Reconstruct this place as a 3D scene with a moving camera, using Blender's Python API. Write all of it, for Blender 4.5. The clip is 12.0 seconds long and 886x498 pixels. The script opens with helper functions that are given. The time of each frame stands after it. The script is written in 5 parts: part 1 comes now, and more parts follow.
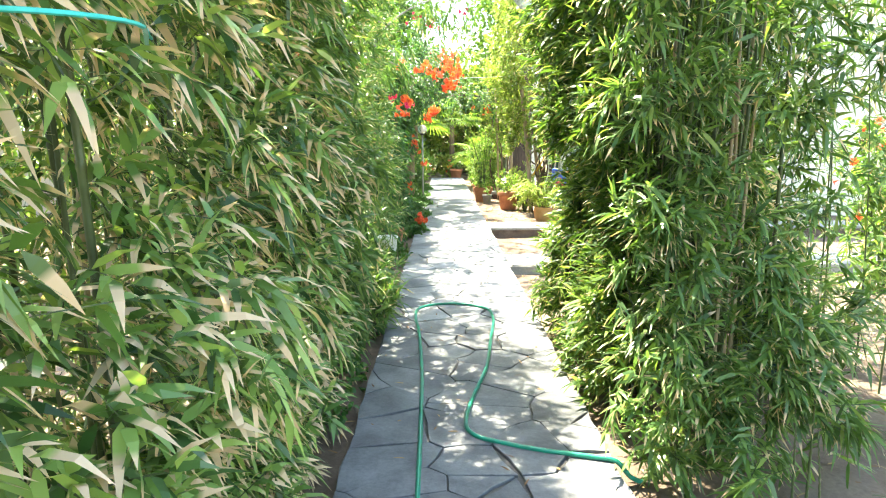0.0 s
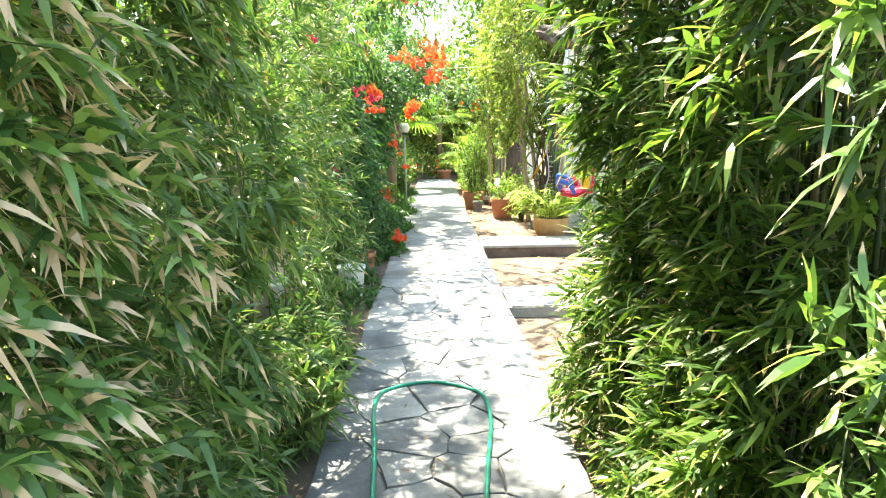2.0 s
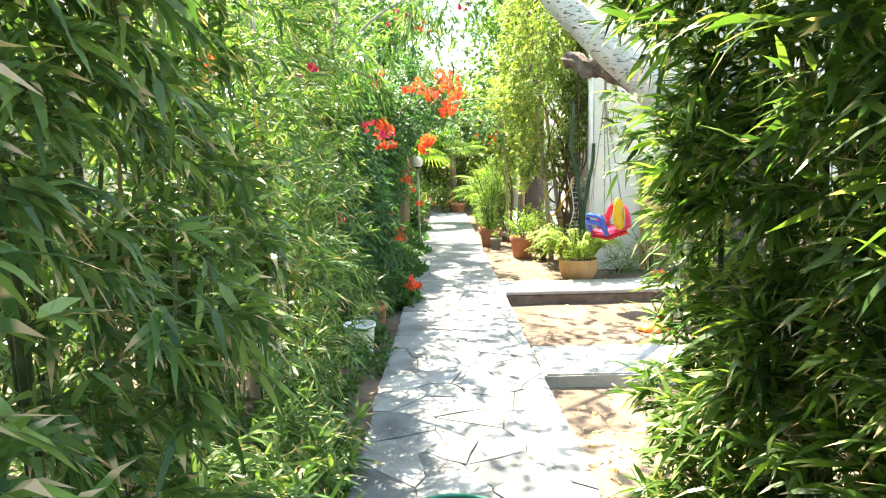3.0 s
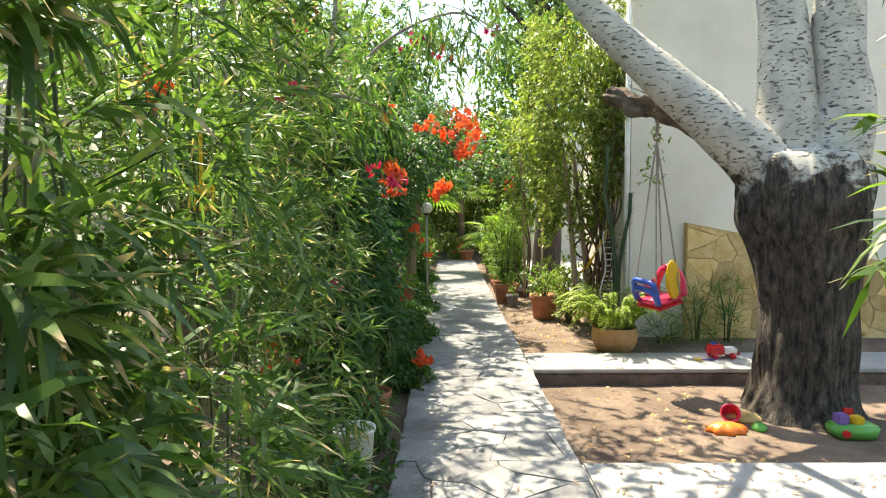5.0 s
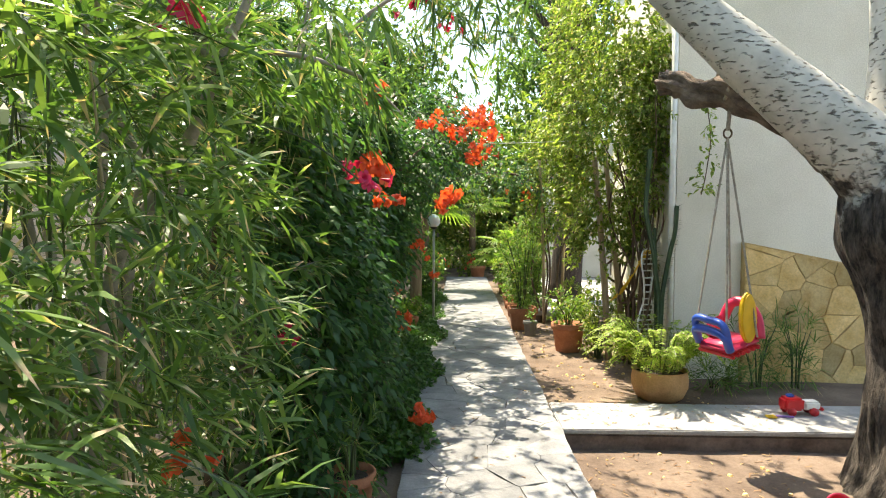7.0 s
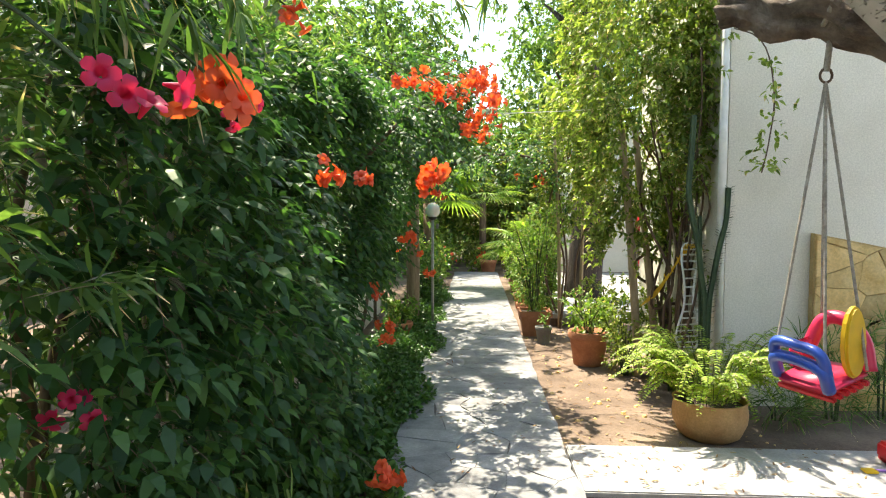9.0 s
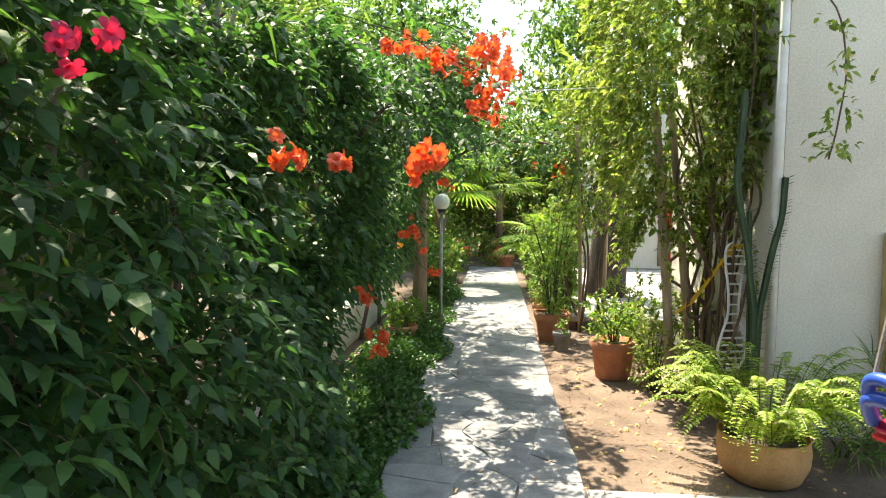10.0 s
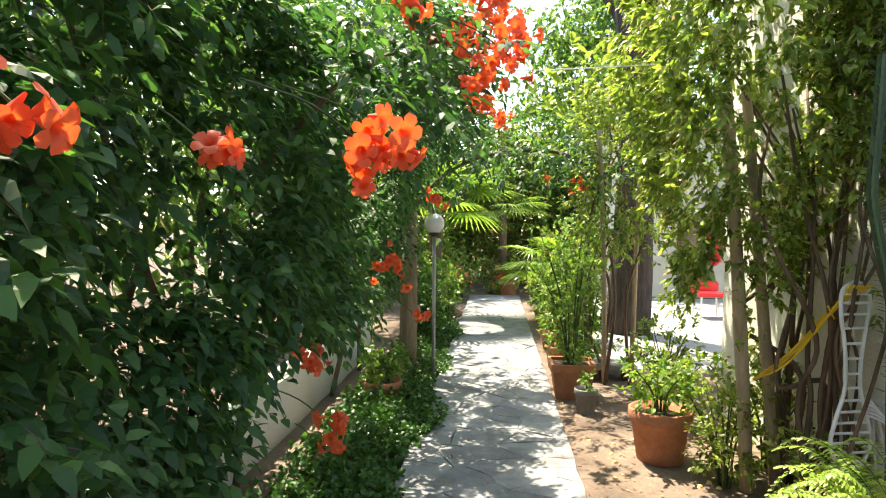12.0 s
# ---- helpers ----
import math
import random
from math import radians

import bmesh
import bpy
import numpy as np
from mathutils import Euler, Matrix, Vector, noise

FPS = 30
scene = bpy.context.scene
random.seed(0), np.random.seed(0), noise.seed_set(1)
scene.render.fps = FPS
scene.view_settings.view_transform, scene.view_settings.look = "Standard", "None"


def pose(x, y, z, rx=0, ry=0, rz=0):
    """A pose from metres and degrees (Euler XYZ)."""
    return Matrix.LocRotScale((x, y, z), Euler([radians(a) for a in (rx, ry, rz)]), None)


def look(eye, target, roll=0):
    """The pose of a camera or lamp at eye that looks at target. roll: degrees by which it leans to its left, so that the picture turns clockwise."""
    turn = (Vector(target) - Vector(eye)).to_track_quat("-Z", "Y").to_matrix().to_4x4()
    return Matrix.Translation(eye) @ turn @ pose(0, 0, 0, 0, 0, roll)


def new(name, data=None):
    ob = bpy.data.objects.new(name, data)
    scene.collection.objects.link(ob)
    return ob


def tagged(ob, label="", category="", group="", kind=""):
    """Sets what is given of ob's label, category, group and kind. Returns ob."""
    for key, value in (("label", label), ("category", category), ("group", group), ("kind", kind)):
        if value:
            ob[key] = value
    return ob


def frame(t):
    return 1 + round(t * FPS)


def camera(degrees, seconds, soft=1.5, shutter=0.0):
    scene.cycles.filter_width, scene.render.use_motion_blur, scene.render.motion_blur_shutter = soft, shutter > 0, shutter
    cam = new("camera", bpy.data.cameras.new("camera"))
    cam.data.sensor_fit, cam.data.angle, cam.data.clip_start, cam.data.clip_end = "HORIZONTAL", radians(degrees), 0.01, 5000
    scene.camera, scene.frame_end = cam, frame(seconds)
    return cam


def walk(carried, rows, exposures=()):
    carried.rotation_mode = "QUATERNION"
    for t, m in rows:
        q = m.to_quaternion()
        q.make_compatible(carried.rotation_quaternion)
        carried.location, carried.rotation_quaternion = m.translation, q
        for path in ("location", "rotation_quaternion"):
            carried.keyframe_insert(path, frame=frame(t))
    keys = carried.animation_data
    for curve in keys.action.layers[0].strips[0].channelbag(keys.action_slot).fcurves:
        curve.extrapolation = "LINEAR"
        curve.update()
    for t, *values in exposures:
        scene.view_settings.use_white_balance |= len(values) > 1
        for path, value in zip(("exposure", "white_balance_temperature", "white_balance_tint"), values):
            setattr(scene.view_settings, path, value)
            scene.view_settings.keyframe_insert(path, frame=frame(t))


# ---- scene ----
cam = camera(72.0, 12.0, soft=1.1)
PATH = [
    (0, (-0.152, 1.482, 1.392), (-0.154, 3.451, 1.043), -0.3),
    (0.5, (-0.125, 1.916, 1.373), (-0.038, 3.88, 1.008), 0.2),
    (1, (-0.041, 2.32, 1.41), (0.059, 4.283, 1.038), -0.0),
    (1.5, (-0.048, 2.755, 1.431), (0.02, 4.72, 1.062), -0.8),
    (2, (-0.037, 3.151, 1.436), (-0.011, 5.119, 1.079), -0.9),
    (2.5, (-0.08, 3.547, 1.459), (-0.102, 5.518, 1.122), -0.9),
    (3, (-0.098, 3.912, 1.522), (-0.11, 5.894, 1.261), -1.4),
    (3.5, (-0.121, 4.216, 1.578), (-0.127, 6.21, 1.421), -1.3),
    (3.7, (-0.156, 4.339, 1.582), (-0.148, 6.335, 1.461), -1.5),
    (5.5, (-0.249, 5.426, 1.64), (-0.284, 7.422, 1.512), 0.2),
    (6, (-0.26, 5.728, 1.645), (-0.304, 7.724, 1.522), 0.4),
    (6.5, (-0.269, 6.079, 1.653), (-0.318, 8.076, 1.546), 0.3),
    (7, (-0.227, 6.433, 1.643), (-0.28, 8.431, 1.557), 0.3),
    (7.2, (-0.258, 6.587, 1.636), (-0.299, 8.585, 1.553), 0.2),
    (8.8, (-0.065, 7.618, 1.599), (-0.161, 9.613, 1.498), 0.0),
    (9, (-0.031, 7.77, 1.601), (-0.136, 9.764, 1.49), 0.1),
    (9.5, (0.015, 8.159, 1.614), (-0.123, 10.149, 1.478), 0.6),
    (10, (0.061, 8.545, 1.611), (-0.107, 10.533, 1.472), 0.5),
    (10.5, (0.082, 8.892, 1.61), (-0.113, 10.878, 1.489), 0.6),
    (11, (0.038, 9.266, 1.625), (-0.159, 11.254, 1.527), 0.5),
    (11.5, (0.043, 9.672, 1.629), (-0.14, 11.662, 1.55), 0.5),
    (12, (0.024, 10.055, 1.623), (-0.149, 12.046, 1.555), 0.5),
]
EXPOSURES = [(0, 3.3, 7600, 3), (2.5, 3.2, 7600, 3), (3.7, 2.75, 7600, 4), (5.3, 1.9, 7800, 7), (7, 1.95, 7800, 8), (9, 2.1, 7700, 8), (12, 2.2, 7700, 8)]
walk(cam, [(t, look(eye, target, roll)) for t, eye, target, roll in PATH], EXPOSURES)

# ---- world, sun, exposure ----
SUN_DIR = Vector((-0.24, 0.36, 0.9)).normalized()
world = bpy.data.worlds.new("world")
scene.world = world
world.use_nodes = True
wn = world.node_tree.nodes
sky = wn.new("ShaderNodeTexSky")
sky.sky_type, sky.sun_disc = "NISHITA", False
sky.sun_elevation = math.asin(SUN_DIR.z)
sky.sun_rotation = math.atan2(SUN_DIR.x, SUN_DIR.y)
world.node_tree.links.new(sky.outputs[0], wn["Background"].inputs[0])
wn["Background"].inputs[1].default_value = 0.15
sun = new("sun", bpy.data.lights.new("sun", "SUN"))
sun.data.energy, sun.data.angle, sun.data.color = 3.75, radians(0.53), (1.0, 0.95, 0.86)
sun.matrix_world = look(SUN_DIR * 30, (0, 0, 0))

# ---- materials ----


def mat(name):
    m = bpy.data.materials.new(name)
    m.use_nodes = True
    t = m.node_tree
    return m, t, t.nodes["Principled BSDF"]


def ramp(t, stops, fac):
    r = t.nodes.new("ShaderNodeValToRGB")
    while len(r.color_ramp.elements) < len(stops):
        r.color_ramp.elements.new(0.5)
    for e, (p, c) in zip(r.color_ramp.elements, stops):
        e.position, e.color = p, (*c, 1)
    t.links.new(fac, r.inputs[0])
    return r.outputs[0]


def tex(t, scale, detail=6, rough=0.6, stretch=(1, 1, 1), coords="Object"):
    c = t.nodes.new("ShaderNodeTexCoord")
    mp = t.nodes.new("ShaderNodeMapping")
    mp.inputs["Scale"].default_value = stretch
    t.links.new(c.outputs[coords], mp.inputs[0])
    n = t.nodes.new("ShaderNodeTexNoise")
    n.inputs["Scale"].default_value, n.inputs["Detail"].default_value, n.inputs["Roughness"].default_value = scale, detail, rough
    t.links.new(mp.outputs[0], n.inputs["Vector"])
    return n.outputs[0]


def mixc(t, a, b, fac, mode="MIX"):
    m = t.nodes.new("ShaderNodeMix")
    m.data_type, m.blend_type = "RGBA", mode
    for sock, v in ((m.inputs[6], a), (m.inputs[7], b), (m.inputs[0], fac)):
        if isinstance(v, (tuple, float, int)):
            sock.default_value = (*v, 1) if isinstance(v, tuple) else v
        else:
            t.links.new(v, sock)
    return m.outputs[2]


def bump(t, p, height, strength=0.4, dist=0.01):
    b = t.nodes.new("ShaderNodeBump")
    b.inputs["Strength"].default_value, b.inputs["Distance"].default_value = strength, dist
    t.links.new(height, b.inputs["Height"])
    t.links.new(b.outputs[0], p.inputs["Normal"])


def surface(name, dark, light, scale=8, fine=60, rough=0.85, relief=0.4, dist=0.01, metal=0.0, stretch=(1, 1, 1), vary=0.0, specular=0.4):
    """A surface with broad stains, fine grain and relief; vary: how much whole pieces differ."""
    m, t, p = mat(name)
    big = tex(t, scale, 5, 0.6, stretch)
    small = tex(t, fine, 6, 0.7, stretch)
    base = ramp(t, ((0.3, dark), (0.72, light)), big)
    col = mixc(t, base, ramp(t, ((0.3, (0.45, 0.45, 0.45)), (0.7, (1.25, 1.25, 1.25))), small), 0.45, "MULTIPLY")
    if vary:
        info = t.nodes.new("ShaderNodeObjectInfo")
        v = ramp(t, ((0, (1 - vary,) * 3), (0.5, (1, 1, 1)), (1, (1 + vary, 1 + vary * 0.9, 1 + vary * 0.8))), info.outputs["Random"])
        col = mixc(t, col, v, 1.0, "MULTIPLY")
    t.links.new(col, p.inputs["Base Color"])
    p.inputs["Roughness"].default_value, p.inputs["Metallic"].default_value = rough, metal
    p.inputs["Specular IOR Level"].default_value = specular
    bump(t, p, mixc(t, big, small, 0.6), relief, dist)
    return m


def leaf_mat(name, dark, mid, light, dry=None, dry_share=0.0, through_light=0.4, rough=0.42):
    """Leaves: each island has its own shade, some have dry ends; light comes through them."""
    m, t, p = mat(name)
    geo = t.nodes.new("ShaderNodeNewGeometry")
    rnd = geo.outputs["Random Per Island"]
    col = ramp(t, ((0.0, dark), (0.55, mid), (1.0, light)), rnd)
    col = mixc(t, col, ramp(t, ((0.3, (0.7, 0.75, 0.7)), (0.75, (1.2, 1.15, 1.1))), tex(t, 3.0, 3)), 0.7, "MULTIPLY")
    if dry:
        at = t.nodes.new("ShaderNodeAttribute")
        at.attribute_name = "along"
        mul = t.nodes.new("ShaderNodeMath")
        mul.operation = "MULTIPLY"
        mul.inputs[1].default_value = 37.7
        t.links.new(rnd, mul.inputs[0])
        fr = t.nodes.new("ShaderNodeMath")
        fr.operation = "FRACT"
        t.links.new(mul.outputs[0], fr.inputs[0])
        sub = t.nodes.new("ShaderNodeMath")
        sub.operation = "SUBTRACT"
        t.links.new(fr.outputs[0], sub.inputs[1])
        add = t.nodes.new("ShaderNodeMath")
        add.operation = "ADD"
        add.inputs[1].default_value = dry_share - 0.55
        t.links.new(at.outputs["Fac"], add.inputs[0])
        t.links.new(add.outputs[0], sub.inputs[0])
        col = mixc(t, col, dry, ramp(t, ((0.0, (0, 0, 0)), (0.12, (1, 1, 1))), sub.outputs[0]))
    t.links.new(col, p.inputs["Base Color"])
    p.inputs["Roughness"].default_value = rough
    tr = t.nodes.new("ShaderNodeBsdfTranslucent")
    t.links.new(mixc(t, col, (1.25, 1.3, 0.62), 1.0, "MULTIPLY"), tr.inputs[0])
    mx = t.nodes.new("ShaderNodeMixShader")
    mx.inputs[0].default_value = through_light
    t.links.new(p.outputs[0], mx.inputs[1])
    t.links.new(tr.outputs[0], mx.inputs[2])
    t.links.new(mx.outputs[0], t.nodes["Material Output"].inputs[0])
    return m


def plastic(name, col, rough=0.35):
    m, t, p = mat(name)
    t.links.new(mixc(t, col, ramp(t, ((0.35, (0.75, 0.75, 0.75)), (0.7, (1.1, 1.1, 1.1))), tex(t, 9, 4)), 0.6, "MULTIPLY"), p.inputs["Base Color"])
    p.inputs["Roughness"].default_value = rough
    return m


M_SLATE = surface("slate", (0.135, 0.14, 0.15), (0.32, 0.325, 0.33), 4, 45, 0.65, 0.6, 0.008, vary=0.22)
# Near stones: darker bluish slate, with path shade also put into the colour.
M_SLATE2 = surface("dark_shaded_slate", (0.065, 0.071, 0.082), (0.195, 0.204, 0.215), 4, 45, 0.6, 0.6, 0.008, vary=0.25)
M_MORTAR = surface("mortar", (0.06, 0.06, 0.06), (0.14, 0.13, 0.12), 9, 80, 0.95, 0.6)
M_CONCRETE = surface("concrete", (0.25, 0.25, 0.25), (0.4, 0.39, 0.375), 3, 50, 0.9, 0.35, 0.006)
M_EARTHCON = surface("kerb", (0.07, 0.05, 0.042), (0.21, 0.155, 0.125), 6, 40, 0.95, 0.6)
M_SOIL = surface("sandy_soil", (0.105, 0.076, 0.06), (0.265, 0.2, 0.155), 1.6, 40, 0.97, 0.7, 0.02, specular=0.15)
M_POTSOIL = surface("potting_soil", (0.03, 0.02, 0.015), (0.08, 0.055, 0.04), 20, 80, 1.0, 0.8)
M_STUCCO = surface("stucco", (0.66, 0.62, 0.53), (0.8, 0.76, 0.67), 1.2, 70, 0.9, 0.3, 0.006)
M_STUCCO2 = surface("stucco_peach", (0.62, 0.52, 0.44), (0.78, 0.68, 0.6), 1.0, 70, 0.9, 0.3, 0.006)
M_WALLSTONE = surface("ochre_stone", (0.48, 0.31, 0.11), (0.68, 0.51, 0.26), 6, 40, 0.85, 0.5, 0.01, vary=0.35)
M_WALLJOINT = surface("ochre_joint", (0.44, 0.29, 0.12), (0.58, 0.42, 0.2), 8, 60, 0.95, 0.5)
M_TERRA = surface("terracotta", (0.33, 0.12, 0.06), (0.50, 0.22, 0.12), 7, 60, 0.85, 0.3, 0.004)
M_TERRA2 = surface("pale_terracotta", (0.42, 0.22, 0.09), (0.60, 0.36, 0.17), 6, 60, 0.8, 0.3, 0.004)
M_GREYPOT = surface("grey_plastic_pot", (0.17, 0.17, 0.17), (0.25, 0.24, 0.23), 9, 60, 0.6, 0.1)
M_WOOD = surface("weathered_wood", (0.15, 0.105, 0.07), (0.36, 0.28, 0.20), 4, 24, 0.9, 0.6, 0.01, stretch=(3, 3, 0.35))
M_CANE = surface("cane_pole", (0.3, 0.22, 0.14), (0.52, 0.42, 0.29), 5, 30, 0.75, 0.4, 0.005, stretch=(2, 2, 0.4))
M_PINE = surface("dark_bark", (0.025, 0.02, 0.018), (0.10, 0.075, 0.065), 5, 22, 0.95, 1.0, 0.04, stretch=(3, 3, 0.4))
M_GNARL = surface("gnarled_bark", (0.07, 0.05, 0.04), (0.3, 0.23, 0.18), 7, 26, 0.95, 1.0, 0.05, stretch=(1, 1, 1))
M_STEM = surface("brown_stem", (0.07, 0.045, 0.03), (0.2, 0.13, 0.09), 8, 40, 0.9, 0.6, 0.01, stretch=(2, 2, 0.5))
M_GREYSTEM = surface("grey_branch", (0.2, 0.17, 0.14), (0.4, 0.36, 0.31), 8, 40, 0.85, 0.4, 0.005)
M_STEEL = surface("galvanised_steel", (0.28, 0.29, 0.29), (0.45, 0.46, 0.45), 9, 70, 0.45, 0.1, 0.002, metal=0.7)
M_ROPE = surface("rope", (0.22, 0.19, 0.15), (0.45, 0.4, 0.33), 30, 160, 0.95, 0.8, 0.004)
M_CULM = surface("bamboo_culm", (0.025, 0.045, 0.014), (0.10, 0.13, 0.045), 3, 30, 0.5, 0.1, 0.003, stretch=(1, 1, 0.3))
M_CULMDRY = surface("dry_culm", (0.26, 0.19, 0.11), (0.44, 0.35, 0.22), 3, 30, 0.6, 0.1, 0.003, stretch=(1, 1, 0.3))
M_CACTUS = surface("cactus_skin", (0.02, 0.045, 0.02), (0.06, 0.10, 0.045), 6, 40, 0.6, 0.2, 0.004)
M_WHITE = plastic("white_paint", (0.78, 0.78, 0.76), 0.5)
M_RED = plastic("red_plastic", (0.6, 0.02, 0.03), 0.32)
M_PINK = plastic("pink_plastic", (0.62, 0.03, 0.09), 0.35)
M_BLUE = plastic("blue_plastic", (0.03, 0.09, 0.42), 0.32)
M_YELLOW = plastic("yellow_plastic", (0.80, 0.50, 0.03), 0.4)
M_ORANGE = plastic("orange_plastic", (0.85, 0.20, 0.03), 0.4)
M_GREEN = plastic("green_plastic", (0.12, 0.42, 0.08), 0.4)
M_PURPLE = plastic("purple_plastic", (0.22, 0.12, 0.4), 0.4)
M_BLACK = plastic("black_rubber", (0.03, 0.03, 0.03), 0.6)
M_BIN = plastic("dark_green_plastic", (0.01, 0.06, 0.045), 0.45)
M_HOSE = plastic("green_hose", (0.008, 0.22, 0.14), 0.32)
M_TEAL = plastic("teal_cord", (0.02, 0.42, 0.38), 0.5)
M_GLOBE, _t, _p = mat("opal_globe")
_t.links.new(ramp(_t, ((0.3, (0.72, 0.73, 0.74)), (0.7, (0.84, 0.84, 0.84))), tex(_t, 14, 4)), _p.inputs["Base Color"])
_p.inputs["Roughness"].default_value = 0.25
_p.inputs["Subsurface Weight"].default_value = 0.3

TAN = (0.6, 0.45, 0.3)
L_BAMBOO = leaf_mat("bamboo_leaf", (0.025, 0.075, 0.022), (0.13, 0.245, 0.062), (0.32, 0.44, 0.12), TAN, 0.31, 0.3, 0.36)
L_BAMBOO2 = leaf_mat("bright_bamboo_leaf", (0.05, 0.115, 0.035), (0.11, 0.21, 0.058), (0.24, 0.35, 0.11), TAN, 0.06, 0.42, 0.38)
L_BAMBOO3 = leaf_mat("deep_bamboo_leaf", (0.03, 0.075, 0.02), (0.10, 0.195, 0.045), (0.23, 0.33, 0.08), TAN, 0.02, 0.5, 0.4)
L_OLEANDER = leaf_mat("oleander_leaf", (0.06, 0.13, 0.04), (0.11, 0.21, 0.06), (0.2, 0.31, 0.09), TAN, 0.0, 0.5, 0.36)
L_VINE = leaf_mat("trumpet_leaf", (0.022, 0.07, 0.03), (0.045, 0.125, 0.044), (0.10, 0.22, 0.065), None, 0, 0.5, 0.5)
L_JAS = leaf_mat("climber_leaf", (0.10, 0.165, 0.035), (0.21, 0.30, 0.065), (0.36, 0.45, 0.14), TAN, 0.03, 0.55, 0.4)
L_FERN = leaf_mat("fern_leaf", (0.16, 0.26, 0.035), (0.27, 0.40, 0.06), (0.4, 0.5, 0.11), TAN, 0.02, 0.5, 0.45)
L_COVER = leaf_mat("groundcover_leaf", (0.03, 0.095, 0.022), (0.055, 0.145, 0.03), (0.10, 0.21, 0.045), None, 0, 0.35, 0.4)
L_SHRUB = leaf_mat("shrub_leaf", (0.09, 0.18, 0.04), (0.16, 0.29, 0.065), (0.27, 0.4, 0.1), TAN, 0.02, 0.5, 0.42)
L_PALM = leaf_mat("palm_leaf", (0.12, 0.22, 0.045), (0.2, 0.34, 0.065), (0.32, 0.45, 0.1), TAN, 0.05, 0.55, 0.4)
L_TREE = leaf_mat("tree_leaf", (0.06, 0.13, 0.045), (0.11, 0.2, 0.06), (0.2, 0.3, 0.085), None, 0, 0.6, 0.5)
L_DRY = leaf_mat("fallen_leaf", (0.12, 0.06, 0.03), (0.22, 0.12, 0.06), (0.38, 0.26, 0.13), None, 0, 0.1, 0.8)
F_ORANGE = leaf_mat("orange_petal", (0.70, 0.065, 0.035), (0.8, 0.115, 0.055), (0.87, 0.2, 0.09), None, 0, 0.35, 0.5)
F_PINK = leaf_mat("magenta_petal", (0.42, 0.008, 0.06), (0.55, 0.015, 0.10), (0.66, 0.04, 0.16), None, 0, 0.35, 0.5)

# bark of the big poplar: pale, marked skin above, dark furrows on the old trunk
M_POPLAR, _t, _p = mat("poplar_bark")
_sep = _t.nodes.new("ShaderNodeSeparateXYZ")
_tc = _t.nodes.new("ShaderNodeTexCoord")
_t.links.new(_tc.outputs["Object"], _sep.inputs[0])
_wob = _t.nodes.new("ShaderNodeMath")
_wob.operation = "MULTIPLY_ADD"
_wob.inputs[1].default_value = 1.6
_t.links.new(tex(_t, 5, 5, 0.65), _wob.inputs[0])
_t.links.new(_sep.outputs[2], _wob.inputs[2])
_old = ramp(_t, ((0.52, (1, 1, 1)), (0.55, (0, 0, 0))), _wob.outputs[0])
_map = _t.nodes.new("ShaderNodeMapRange")
_map.inputs[1].default_value, _map.inputs[2].default_value = 0.0, 5.4
_t.links.new(_wob.outputs[0], _map.inputs[0])
_t.links.new(_map.outputs[0], _old.node.inputs[0])
_fur = tex(_t, 8, 8, 0.72, (2.6, 2.6, 0.7))
_pale = ramp(_t, ((0.3, (0.34, 0.33, 0.30)), (0.7, (0.55, 0.53, 0.48))), tex(_t, 6, 6))
_marks = ramp(_t, ((0.33, (0.12, 0.11, 0.1)), (0.42, (1, 1, 1))), tex(_t, 20, 4, 0.55, (0.8, 0.8, 2.4)))
_pale = mixc(_t, _pale, _marks, 0.85, "MULTIPLY")
_dark = ramp(_t, ((0.4, (0.016, 0.013, 0.011)), (0.62, (0.15, 0.125, 0.105)), (0.72, (0.27, 0.24, 0.21))), _fur)
_t.links.new(mixc(_t, _pale, _dark, _old), _p.inputs["Base Color"])
_p.inputs["Roughness"].default_value = 0.9
_h = mixc(_t, mixc(_t, (0.5, 0.5, 0.5), _marks, 0.25), _fur, _old)
bump(_t, _p, _h, 1.0, 0.09)

# ---- builders ----
R = np.random.default_rng(7)


def thing(name, base, label, category, group="", kind=""):
    ob = new(name)
    ob.location = base
    ob.empty_display_size = 0.1
    return tagged(ob, label, category, group, kind)


def mesh_of(name, verts, faces, material, along=None, smooth=False):
    me = bpy.data.meshes.new(name)
    me.from_pydata(verts.tolist() if isinstance(verts, np.ndarray) else verts, [], faces)
    if material:
        me.materials.append(material)
    if along is not None:
        me.attributes.new("along", "FLOAT", "POINT").data.foreach_set("value", np.asarray(along, dtype=np.float32))
    if smooth:
        me.polygons.foreach_set("use_smooth", [True] * len(me.polygons))
    return me


def root_of(ob):
    while ob.parent:
        ob = ob.parent
    return ob


def part(name, geo, material, parent, label="", smooth=False, kind=""):
    """One mesh under a thing or part; geo is (verts, faces[, along]) in world metres, or a bmesh."""
    if isinstance(geo, bmesh.types.BMesh):
        me = bpy.data.meshes.new(name)
        geo.to_mesh(me)
        geo.free()
        me.materials.append(material)
        if parent:
            me.transform(Matrix.Translation(-root_of(parent).location))
        if smooth:
            me.polygons.foreach_set("use_smooth", [True] * len(me.polygons))
    else:
        v = np.asarray(geo[0], dtype=float)
        if parent:
            v = v - np.array(root_of(parent).location)
        me = mesh_of(name, v, geo[1], material, geo[2] if len(geo) > 2 else None, smooth)
    ob = new(name, me)
    ob.parent = parent
    return tagged(ob, label, "", "", kind)


